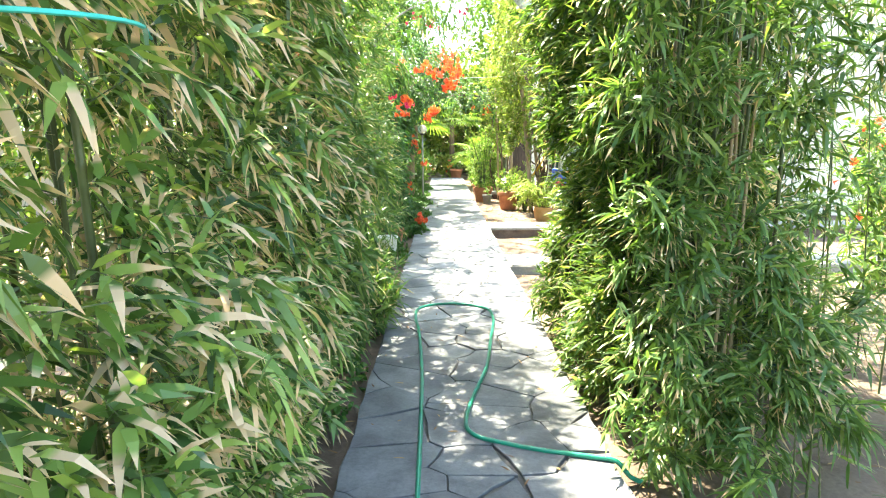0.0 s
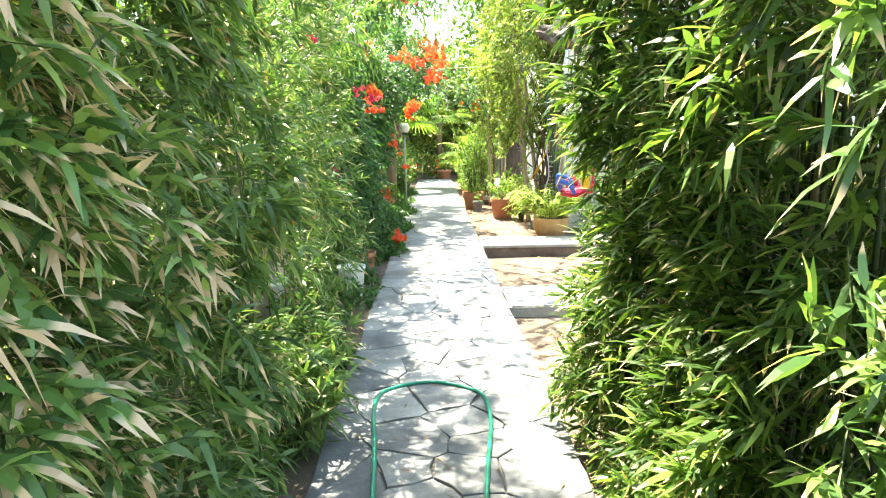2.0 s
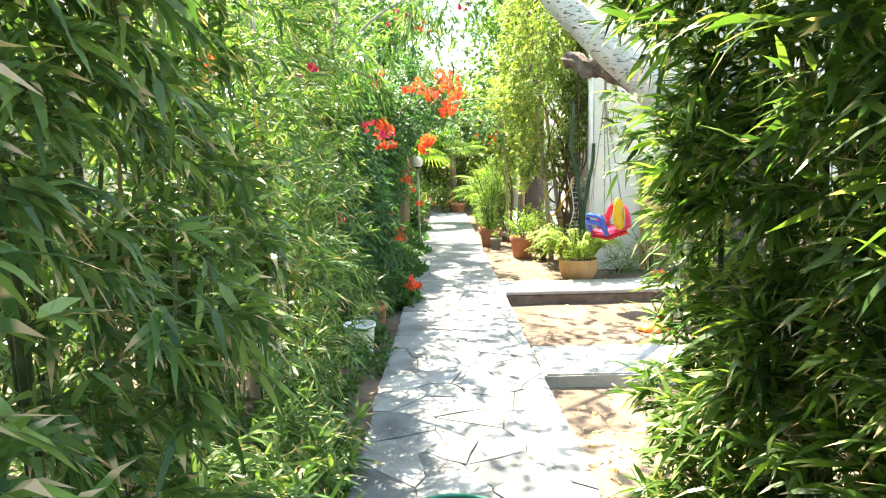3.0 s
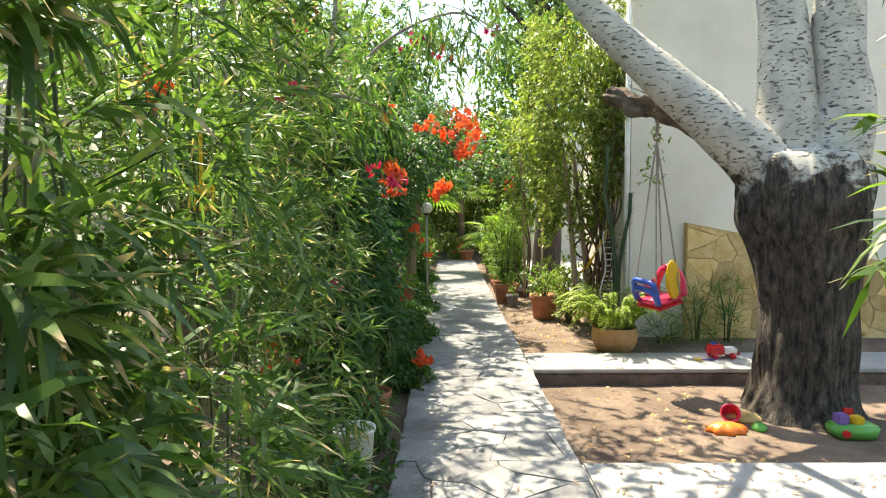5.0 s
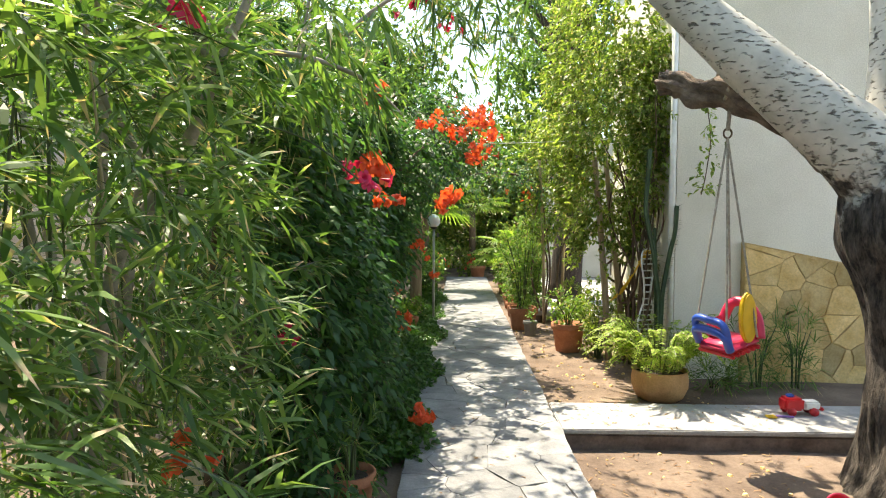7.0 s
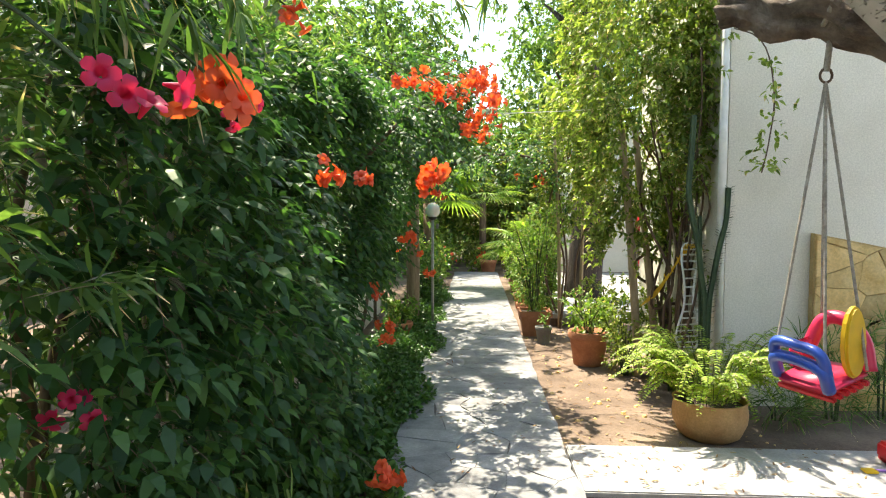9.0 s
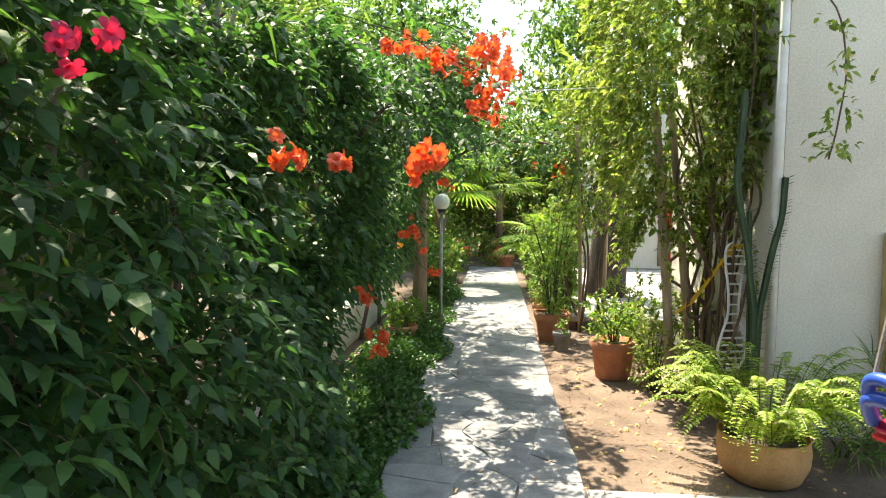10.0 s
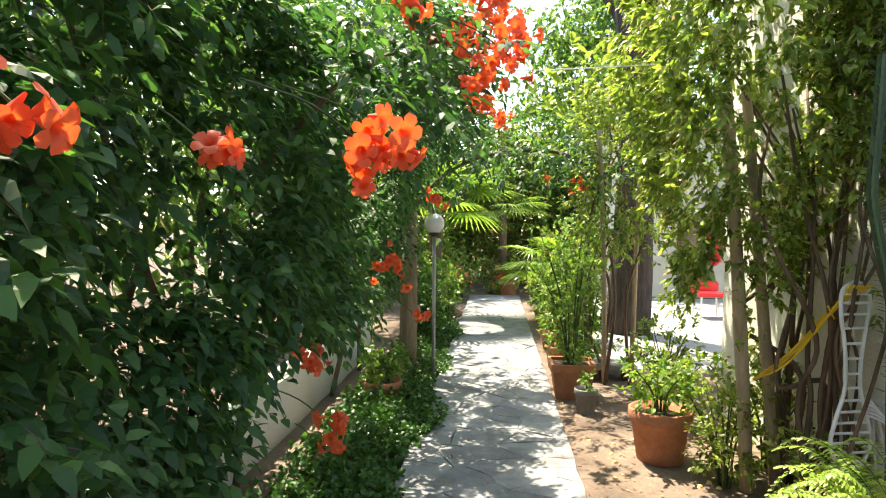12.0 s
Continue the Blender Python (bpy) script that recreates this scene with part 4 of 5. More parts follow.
climber = thing("climber", (1.75, 14.1, -0.09), "mass of yellow-green climber on wooden poles", "climbing plant")
n = 3500
tuft = R.integers(0, 420, n)
z = (1.45 + 3.0 * R.uniform(0, 1, 420) ** 0.8)[tuft] + R.normal(0, 0.09, n)
ang = R.uniform(0, 6.28, 420)[tuft] + R.normal(0, 0.16, n)
rad = (0.32 + 0.42 * np.clip((z - 1.5) / 1.3, 0, 1)) * (R.uniform(0.62, 1.18, 420)[tuft] + R.normal(0, 0.06, n))
C = np.stack((1.62 + 0.10 * (z - 2.5) + rad * np.cos(ang) * 0.95, 14.3 + rad * np.sin(ang) * 1.4, z + 0.15 * np.sin(ang * 3)), 1)
A = np.stack((np.cos(ang), np.sin(ang), R.normal(-0.5, 0.4, n)), 1)
lv, tw = sprays(C, A, 8, 0.066, 0.03, 0.11, 0.8, 0.3, "ovate", 0.7)
part("leaves", lv, L_JAS, climber, "", kind="stuff")
part("twig_mass", tw, M_STEM, climber, "", kind="stuff")
for i in range(11):
    a = R.uniform(0, 6.28)
    b = np.array((1.97 + 0.12 * math.cos(a), 14.0 + 0.3 * math.sin(a), -0.1))
    ln = smooth_line([b, b + R.normal(0, 0.09, 3) + (0.0, 0, 0.7), b + R.normal(0, 0.13, 3) + (-0.02, 0, 1.2), b + R.normal(0, 0.13, 3) + (-0.02, 0, 1.8), b + R.normal(0, 0.2, 3) + (-0.2, 0.1, 2.6)], 6)
    part("stem", tube(ln, list(np.linspace(0.02, 0.008, len(ln))), 6, 0.3), M_STEM, climber, "twisted brown stem", True)
for i in range(9):
    b = np.array((R.uniform(1.3, 2.1), R.uniform(13.5, 14.2), R.uniform(1.7, 2.2)))
    n2 = 16
    k = np.linspace(0, 1, n2)
    Cs = b + np.stack((0.1 * np.sin(k * 5 + i), 0.05 * np.cos(k * 4), -k * R.uniform(0.5, 1.1)), 1)
    lv, tw = sprays(Cs, R.normal(0, 1, (n2, 3)), 5, 0.055, 0.024, 0.07, 0.7, 0.4, "ovate")
    part("hanging_leaves", lv, L_JAS, climber, "", kind="stuff")
# twisted stems and leaves that hang between the poles and the wall corner
for i in range(8):
    b = np.array((2.0 + R.normal(0, 0.05), 13.72 + R.normal(0, 0.12), -0.1))
    ln = smooth_line([b] + [b + R.normal(0, 0.055, 3) + (0.0, -0.02 * k, 0.45 * k) for k in range(1, 8)], 5)
    part("stem", tube(ln, list(np.linspace(0.013, 0.006, len(ln))), 6, 0.3), M_STEM, climber, "twisted brown stem", True)
n = 1000
tuft = R.integers(0, 110, n)
C = np.stack((R.uniform(1.75, 2.12, 110)[tuft], R.uniform(13.35, 13.95, 110)[tuft], 1.75 + (2.0 * R.uniform(0, 1, 110) ** 0.75)[tuft]), 1) + R.normal(0, 0.07, (n, 3))
lv, tw = sprays(C, R.normal(0, 0.6, (n, 3)) + np.array((-0.2, -0.6, -0.4)), 8, 0.06, 0.03, 0.10, 0.8, 0.35, "ovate", 0.7)
part("hanging_leaves", lv, L_JAS, climber, "", kind="stuff")
part("twig_mass", tw, M_STEM, climber, "", kind="stuff")
# second mass on the farther poles
far_climber = thing("climber", (1.4, 16.9, -0.09), "loose yellow-green climber on the farther poles", "climbing plant")
n = 1050
tuft = R.integers(0, 150, n)
z = R.uniform(1.45, 3.3, 150)[tuft] + R.normal(0, 0.1, n)
ang = R.uniform(0, 6.28, 150)[tuft] + R.normal(0, 0.2, n)
rad = R.uniform(0.15, 0.5, 150)[tuft] + R.normal(0, 0.05, n)
lv, tw = sprays(np.stack((1.38 + rad * np.cos(ang), 16.95 + rad * np.sin(ang), z), 1), np.stack((np.cos(ang), np.sin(ang), R.normal(-0.3, 0.4, n)), 1), 8, 0.06, 0.028, 0.1, 0.8, 0.35, "ovate", 0.7)
part("leaves", lv, L_JAS, far_climber, "", kind="stuff")
part("twig_mass", tw, M_STEM, far_climber, "", kind="stuff")
for i in range(4):
    b = np.array((1.38 + R.normal(0, 0.1), 16.95 + R.normal(0, 0.1), -0.1))
    ln = smooth_line([b, b + R.normal(0, 0.1, 3) + (0, 0, 1.0), b + R.normal(0, 0.15, 3) + (0, 0, 2.0), b + R.normal(0, 0.15, 3) + (0, 0, 2.9)], 6)
    part("stem", tube(ln, list(np.linspace(0.02, 0.008, len(ln))), 6, 0.3), M_STEM, far_climber, "", True)
# loose tendril in front of the white wall
b = smooth_line([(2.05, 13.4, 3.3), (2.3, 13.0, 3.05), (2.38, 12.9, 2.6), (2.35, 12.9, 2.2), (2.3, 12.9, 1.95)], 5)
part("tendril", tube(b, 0.006, 5), M_STEM, climber, "", True)
Cs = np.repeat(np.array(b[6:]), 3, 0) + R.normal(0, 0.06, (len(b[6:]) * 3, 3))
lv, tw = sprays(Cs, R.normal(0, 1, Cs.shape), 4, 0.065, 0.03, 0.07, 0.7, 0.35, "ovate")
part("hanging_leaves", lv, L_JAS, climber, "", kind="stuff")

for pts, r in (([(1.68, 14.15, -0.12), (1.56, 14.05, 1.2), (1.40, 13.9, 2.45)], 0.045), ([(1.92, 14.28, -0.12), (1.74, 14.15, 1.2), (1.55, 14.0, 2.5)], 0.038), ([(1.24, 16.9, -0.12), (1.2, 16.85, 1.3), (1.12, 16.8, 2.7)], 0.03), ([(1.55, 17.0, -0.12), (1.6, 17.0, 2.4)], 0.03)):
    pole = thing("trellis_pole", pts[0], "peeled wooden pole holding up the climber", "pole", "trellis poles")
    ln = smooth_line(pts, 6)
    part("shaft", tube(ln, [r * (1 - 0.25 * k / len(ln)) for k in range(len(ln))], 10, 0.15), M_CANE, pole, "", True)

# cactus columns before the wall corner
for pts, r in (([(1.97, 13.1, -0.1), (1.985, 13.11, 0.77), (2.02, 13.12, 1.05), (2.065, 13.12, 1.32), (2.115, 13.12, 1.56), (2.13, 13.12, 1.84)], 0.026), ([(1.93, 13.08, -0.1), (1.95, 13.1, 0.77), (1.91, 13.1, 1.1), (1.885, 13.1, 1.32), (1.82, 13.1, 1.62), (1.79, 13.1, 1.82), (1.805, 13.1, 2.12), (1.82, 13.1, 2.45)], 0.026), ([(1.95, 13.16, -0.1), (1.93, 13.16, 1.0), (1.905, 13.15, 1.6)], 0.018)):
    cac = thing("cactus", pts[0], "tall thin dark green columnar cactus", "cactus", "cacti at the wall corner")
    ln = smooth_line(pts, 12)
    V, F = tube(ln, [r] * len(ln), 10)
    V = np.array(V)
    for i in range(len(ln)):
        for k in range(0, 10, 2):
            V[i * 10 + k] = np.array(ln[i]) + (V[i * 10 + k] - np.array(ln[i])) * 0.62
    part("column", (V, F), M_CACTUS, cac)
    Pn = np.concatenate([V[i * 10 + k:i * 10 + k + 1] for i in range(2, len(ln)) for k in range(1, 10, 2)])
    Dn = np.concatenate([V[i * 10 + k:i * 10 + k + 1] - np.array(ln[i]) for i in range(2, len(ln)) for k in range(1, 10, 2)])
    part("spine_mass", blades(Pn, unit(Dn) + (0, 0, 0.35), 0.05, 0.007, 0), M_CACTUS, cac, "", kind="stuff")

# white ladder-like plastic frame and yellow net
rack = thing("white_plastic_frame", (2.0, 13.55, 0.35), "curved white plastic ladder frame hung among stems", "toy frame")
prof = smooth_line([(0.0, 1.36), (0.075, 1.31), (0.08, 1.18), (0.05, 0.98), (0.045, 0.78), (0.09, 0.62), (0.12, 0.48), (0.07, 0.36), (0.0, 0.33)], 5)
RT = Matrix.Translation((1.95, 13.5, 0)) @ Matrix.Rotation(radians(12), 4, "Z")
for sg in (-1, 1):
    part("rail", tube([tuple(RT @ Vector((sg * p[0], 0, p[1]))) for p in prof], 0.011, 6), M_WHITE, rack, "", True)
for i in range(4, len(prof) - 3, 2):
    part("rung", tube([tuple(RT @ Vector((-prof[i][0], 0, prof[i][1]))), tuple(RT @ Vector((prof[i][0], 0, prof[i][1])))], 0.008, 6), M_WHITE, rack)
for i in range(7):
    a = 0.25 + i * 0.12
    part("hoop", tube([tuple(RT @ Vector((0.08 + 0.32 * math.sin(a) * k, -0.05 * i * k, 0.75 - 0.02 * i - 0.45 * k * k))) for k in np.linspace(0, 1, 8)], 0.007, 5), M_WHITE, rack)
net = thing("yellow_net", (1.82, 14.2, 0.6), "yellow cord net stretched between pole and frame", "net")
for i in range(6):
    f = (i - 2.5) * 0.022
    part("cord", tube(smooth_line([(1.66, 14.05, 0.68), (1.76 + f * 0.5, 13.86 + f, 0.88 - abs(f)), (1.86 + f * 0.5, 13.66, 1.11 + f), (1.95 + f, 13.45, 1.34)], 4), 0.006, 5), M_YELLOW, net)
for i in range(7):
    k = (i + 1) / 8
    part("knot", tube([(1.66 + 0.27 * k, 14.05 - 0.6 * k, 0.68 + 0.71 * k), (1.66 + 0.32 * k, 14.05 - 0.6 * k, 0.68 + 0.61 * k)], 0.005, 5), M_YELLOW, net)

# ---- lamp and post ----
lamp = thing("garden_lamp", (-0.66, 16.8, -0.08), "garden lamp with white globe on a steel pole", "lamp")
part("pole", tube([(-0.66, 16.8, -0.12), (-0.66, 16.8, 1.56)], 0.021, 12), M_STEEL, lamp, "", True)
part("collar", lathe(-0.66, 16.8, [(0.03, 1.53), (0.06, 1.55), (0.06, 1.575), (0.05, 1.58)], 18), M_BLACK, lamp, "", True)
part("globe", lathe(-0.66, 16.8, [(0.112 * math.sin(a), 1.672 - 0.112 * math.cos(a)) for a in np.linspace(0.4, 3.1, 16)], 24), M_GLOBE, lamp, "white opal globe", True)
part("switch_box", box(-0.61, -0.57, 16.77, 16.83, 1.40, 1.47, 0.005), M_GREYPOT, lamp)
post = thing("wooden_post", (-0.98, 17.0, -0.08), "weathered grey wooden post wrapped in vine", "post")
part("shaft", tube([(-0.98, 17.0, -0.15), (-0.97, 17.0, 0.9), (-0.98, 17.0, 1.95)], (0.105, 0.1, 0.095), 14, 0.1), M_WOOD, post, "", True)
cord = thing("clothes_line", (-0.9, 13.93, 2.62), "thin white clothes line across the path", "cord")
part("cord", tube(smooth_line([(-1.2, 13.93, 2.66), (0.0, 13.93, 2.61), (1.55, 13.93, 2.66)], 8), 0.004, 5), M_WHITE, cord)
cord = thing("teal_cord", (-0.75, 2.2, 1.85), "thin teal cord tied through the bamboo", "cord")
part("cord", tube(smooth_line([(-0.95, 1.7, 1.44), (-0.68, 2.05, 1.515), (-0.61, 2.4, 1.565), (-0.8, 2.9, 1.62)], 6), 0.004, 5), M_TEAL, cord)

# ---- ground cover ----
for yy0, yy1, wdt, nn in ((10.6, 13.4, 0.5, 2100), (13.4, 16.4, 0.5, 1900), (1.0, 5.2, 0.3, 500), (5.2, 7.0, 0.32, 600), (7.0, 10.6, 0.34, 700), (16.4, 21, 0.45, 1500)):
    gc = thing("ground_cover", (-0.85, (yy0 + yy1) / 2, -0.08), "low dark green creeping ground cover by the path", "ground cover", "", "stuff")
    y = R.uniform(yy0, yy1, nn)
    u = R.uniform(0, 1, nn)
    x = -1.25 + (wdt + 0.22 + 0.1 * np.sin(y * 3)) * u
    z = -0.06 + (0.30 - 0.22 * u) * R.uniform(0.2, 1, nn)
    lv, tw = sprays(np.stack((x, y, z), 1), R.normal(0, 0.7, (nn, 3)) + np.array((0.35, -0.2, 0.5)), 6, 0.055, 0.032, 0.07, 0.8, 0.25, "ovate", 0.5)
    part("leaves", lv, L_COVER, gc, "", kind="stuff")

# ---- palms ----


def fan(c, d, size, n=26):
    d = unit(np.array(d, float))
    s = unit(np.cross(d, (0, 0, 1.0)))
    a = np.linspace(-1.9, 1.9, n)
    D = np.cos(a)[:, None] * d + np.sin(a)[:, None] * s
    return blades(np.tile(c, (n, 1)), D, size * (0.75 + 0.25 * np.cos(a)), size * 0.075, 0.22, "lance", 0.15)


def palm(x, y, h, n, size, label):
    t = thing("fan_palm", (x, y, -0.08), label, "palm", "fan palms")
    part("trunk", tube([(x, y, -0.15), (x, y, h * 0.4), (x, y, h)], (0.12, 0.11, 0.1), 10, 0.2), M_STEM, t, "", True)
    for i in range(n):
        a = i * 2.4
        e = R.uniform(-0.1, 0.9)
        d = np.array((math.cos(a) * math.cos(e), math.sin(a) * math.cos(e), math.sin(e)))
        c = np.array((x, y, h)) + d * size * 0.9
        part("frond", fan(c, d + np.array((0, 0, -0.35)), size), L_PALM, t, "fan-shaped leaf")
        part("stalk", tube([(x, y, h), tuple(c)], 0.009, 5), M_CULM, t)
    return t


palm(-1.05, 20.9, 1.85, 18, 0.95, "green fan palm beside the path's end")
palm(0.2, 26.3, 2.0, 14, 0.75, "sunlit fan palm at the end of the path")
palm(1.2, 21.3, 0.8, 14, 0.75, "low fan palm behind the pots")

# broad-leaved young tree over the right side
mag = thing("magnolia", (1.18, 18.2, -0.08), "slender young tree with large upright leaves", "tree")
part("trunk", tube(smooth_line([(1.18, 18.2, -0.12), (1.2, 18.2, 1.4), (1.05, 18.1, 2.6), (1.0, 18.0, 3.6)], 5), list(np.linspace(0.035, 0.012, 16)), 8), M_GREYSTEM, mag, "", True)
C = np.concatenate([np.array(p) + R.normal(0, 0.2, (9, 3)) for p in ((1.0, 18, 3.6), (0.6, 18, 3.2), (1.3, 17.9, 3.3), (1.0, 17.8, 2.7), (0.75, 18.1, 2.8), (1.4, 18.2, 2.9))])
lv, tw = sprays(C, R.normal(0, 0.5, C.shape) + np.array((0, 0, 0.6)), 6, 0.24, 0.075, 0.14, 0.6, 0.4, "ovate", 0.6)
part("leaves", lv, L_JAS, mag, "", kind="stuff")
part("twig_mass", tw, M_GREYSTEM, mag, "", kind="stuff")

# ---- trees behind ----


def tree(x, y, h, trunk_r, crown, n, leaf, material, bark, label, low=0.35):
    t = thing("tree", (x, y, -0.1), label, "tree", "trees behind the garden")
    part("trunk", tube(smooth_line([(x, y, -0.2), (x + R.normal(0, 0.1), y, h * 0.35), (x + R.normal(0, 0.2), y, h * 0.8)], 6), list(np.linspace(trunk_r, trunk_r * 0.45, 13)), 14, 0.12), bark, t, "", True)
    cents = []
    for i in range(16):
        a = i * 2.4
        u = (i + 0.5) / 16
        rr = crown * (0.35 + 0.65 * math.sin(3.14 * (0.15 + 0.8 * u)))
        c = np.array((x + rr * math.cos(a) * 0.8, y + rr * math.sin(a) * 0.8, h * (low + (1 - low) * u)))
        cents.append(c)
        s = (x, y, max(h * low * 0.8, c[2] - crown * 0.8))
        part("limb", tube(smooth_line([s, tuple((np.array(s) + c) / 2 + (0, 0, 0.15)), tuple(c)], 4), list(np.linspace(trunk_r * 0.35, 0.02, 9)), 6), bark, t, "", True)
    cents = np.array(cents)
    C = cents[R.integers(0, 16, n)] + R.normal(0, 1, (n, 3)) * crown * np.array((0.30, 0.30, 0.22))
    lv, tw = sprays(C, R.normal(0, 1, (n, 3)), 10, leaf * 1.15, leaf * 0.55, leaf * 2.2, 0.9, 0.3, "ovate", 0.9)
    part("crown", lv, material, t, "", kind="stuff")
    return t


tree(2.1, 19.9, 9.0, 0.36, 1.6, 1300, 0.10, L_TREE, M_PINE, "tall dark-barked tree beside the patio", 0.62)
tree(-3.1, 19.0, 5.2, 0.16, 1.6, 1800, 0.11, L_TREE, M_STEM, "dense dark tree behind the lamp", 0.15)
tree(-3.2, 24.5, 4.6, 0.2, 1.6, 1700, 0.12, L_TREE, M_STEM, "leafy tree at the end of the path", 0.12)
tree(-4.2, 14.5, 5.5, 0.2, 1.9, 1700, 0.11, L_TREE, M_STEM, "leafy tree behind the low wall", 0.3)
tree(-2.9, 29.0, 8.5, 0.25, 2.4, 3400, 0.16, L_TREE, M_STEM, "sunlit tree beyond the garden", 0.1)
tree(3.6, 29, 8.5, 0.25, 2.6, 3400, 0.16, L_TREE, M_STEM, "sunlit tree beyond the garden", 0.1)
tree(0.6, 31, 4.4, 0.25, 2.4, 3000, 0.17, L_JAS, M_STEM, "bright green tree far beyond the path", 0.05)
tree(7.5, 24, 8, 0.25, 2.6, 1500, 0.14, L_TREE, M_STEM, "leafy tree beside the patio", 0.25)
tree(-6.0, 27, 8, 0.25, 3.0, 1500, 0.16, L_TREE, M_STEM, "leafy tree behind the hedge", 0.2)
tree(6.8, 5.0, 6, 0.2, 2.2, 1300, 0.13, L_SHRUB, M_STEM, "leafy tree across the sand", 0.2)
tree(-5.0, 7.0, 5, 0.18, 1.6, 1000, 0.12, L_SHRUB, M_STEM, "small tree behind the bamboo", 0.3)

# beds at the end of the path
for sx, sy, sw, sh, sn, mm, lab in ((1.15, 17.6, 0.45, 1.7, 420, L_SHRUB, "tall leafy shrub behind the planter"), (1.2, 19.3, 0.5, 1.9, 460, L_SHRUB, "tall leafy shrub behind the pots"), (1.3, 21.8, 0.5, 2.0, 420, L_JAS, "tall yellow-green shrub at the path"), (-1.1, 21.2, 0.5, 1.9, 420, L_SHRUB, "leafy shrub below the fan palm"), (-0.95, 22.3, 0.5, 0.9, 200, L_SHRUB, "leafy shrub at the path's edge"), (-0.95, 18.6, 0.4, 1.0, 200, L_COVER, "dark shrub by the lamp"), (-1.0, 20.0, 0.5, 1.2, 240, L_SHRUB, "leafy shrub under the trees"), (1.0, 23.0, 0.5, 1.0, 220, L_SHRUB, "leafy shrub at the path's edge"), (0.1, 25.9, 0.7, 0.9, 240, L_JAS, "yellow-green shrub closing the path"), (-0.8, 24.5, 0.6, 1.0, 220, L_SHRUB, "leafy shrub closing the path"), (1.1, 25.3, 0.6, 1.0, 220, L_JAS, "yellow-green shrub closing the path")):
    s = plant("shrub", sx, sy, -0.09, sw, sh, sn, 0.09, 0.04, mm, lab, "ovate", 8)
    if sy > 24:
        cluster(s, TRUMPET, (sx, sy - 0.45, 0.45), 8, 0.25, (0, -1, 0.2))
ep, epz = pot("terracotta_pot", 0.35, 25.3, 0.25, 0.4, M_TERRA, "terracotta pot closing the path")
plant("potted_shrub", 0.35, 25.3, epz, 0.3, 0.4, 60, 0.09, 0.04, L_SHRUB, "leafy plant in the end pot")
# planting across the sand on the far right
for sx, sy, sh in ((4.2, 7.4, 1.5), (5.2, 9.0, 1.6), (4.6, 5.4, 1.2)):
    s = plant("shrub", sx, sy, -0.1, 0.6, sh, 260, 0.09, 0.04, L_SHRUB, "flowering shrub across the sand", "ovate", 8)
    cluster(s, TRUMPET, (sx - 0.3, sy - 0.3, sh * 0.8), 9, 0.4, (-0.6, -0.6, 0.2))
# low grassy plants under the stone wall
for sx in (2.45, 2.9, 3.3):
    plant("grass_tuft", sx, 12.85, -0.09, 0.32, 0.2 if sx < 2.8 else 0.85, 50, 0.28, 0.011, L_OLEANDER, "thin grassy plant under the stone wall", "lance", 5)

# ---- patio things ----
chair = thing("garden_chair", (4.0, 21.8, 0.0), "garden chair with a bright red cover", "chair")
for dx in (-0.22, 0.22):
    for dy in (-0.22, 0.22):
        part("leg", tube([(4.0 + dx, 21.8 + dy, 0.0), (4.0 + dx * 0.9, 21.8 + dy * 0.9, 0.42)], 0.018, 8), M_WHITE, chair)
part("seat", box(3.74, 4.26, 21.54, 22.06, 0.40, 0.47, 0.02), M_RED, chair, "red seat cover")
part("backrest", box(3.74, 4.26, 22.03, 22.09, 0.45, 0.66, 0.03), M_RED, chair, "red back cover")
bench = thing("stone_bench", (1.25, 16.75, -0.08), "low stone slab bench behind the pots", "bench")
part("top", box(1.05, 1.6, 16.95, 17.25, 0.05, 0.12, 0.01), M_CONCRETE, bench)
for bx in (1.12, 1.48):
    part("support", box(bx, bx + 0.08, 17.0, 17.2, -0.12, 0.048, 0.008), M_EARTHCON, bench)
hang = thing("punching_bag", (2.62, 17.6, 1.2), "small red hanging bag behind the climber", "bag")
part("bag", lathe(2.62, 17.6, [(0.03, 1.2), (0.09, 1.25), (0.10, 1.5), (0.08, 1.62), (0.02, 1.66)], 16), M_RED, hang, "", True)
part("string", tube([(2.62, 17.6, 1.65), (2.62, 17.6, 3.6), (2.4, 19.5, 4.4)], 0.006, 5), M_ROPE, hang)

# ---- toys ----
PIT = ground_height(2.1, 10.1)
truck = thing("toy_truck", (2.74, 11.75, 0.0), "red and white plastic toy truck on the concrete", "toy")
for wx in (2.64, 2.83):
    for wy in (11.69, 11.8):
        part("wheel", tube([(wx, wy - 0.018, 0.035), (wx, wy + 0.018, 0.035)], 0.035, 14), M_RED, truck, "", True)
part("body", box(2.58, 2.75, 11.68, 11.81, 0.04, 0.15, 0.02), M_RED, truck)
part("cab", box(2.752, 2.89, 11.69, 11.80, 0.045, 0.12, 0.015), M_WHITE, truck, "white front")
part("lamp", box(2.62, 2.68, 11.72, 11.77, 0.151, 0.175, 0.008), M_BLUE, truck, "blue roof light")
part("bumper", box(2.89, 2.92, 11.69, 11.8, 0.04, 0.07, 0.008), M_RED, truck)
shovel = thing("toy_shovel", (2.45, 11.7, 0.0), "yellow plastic toy shovel on the concrete", "toy")
part("blade", box(2.40, 2.48, 11.6, 11.67, 0.002, 0.016, 0.005), M_YELLOW, shovel)
part("handle", tube([(2.475, 11.635, 0.012), (2.62, 11.62, 0.012)], 0.009, 8), M_PURPLE, shovel)
cup = thing("toy_bucket", (2.1, 10.2, PIT), "pink plastic toy bucket tipped over on the sand", "toy")
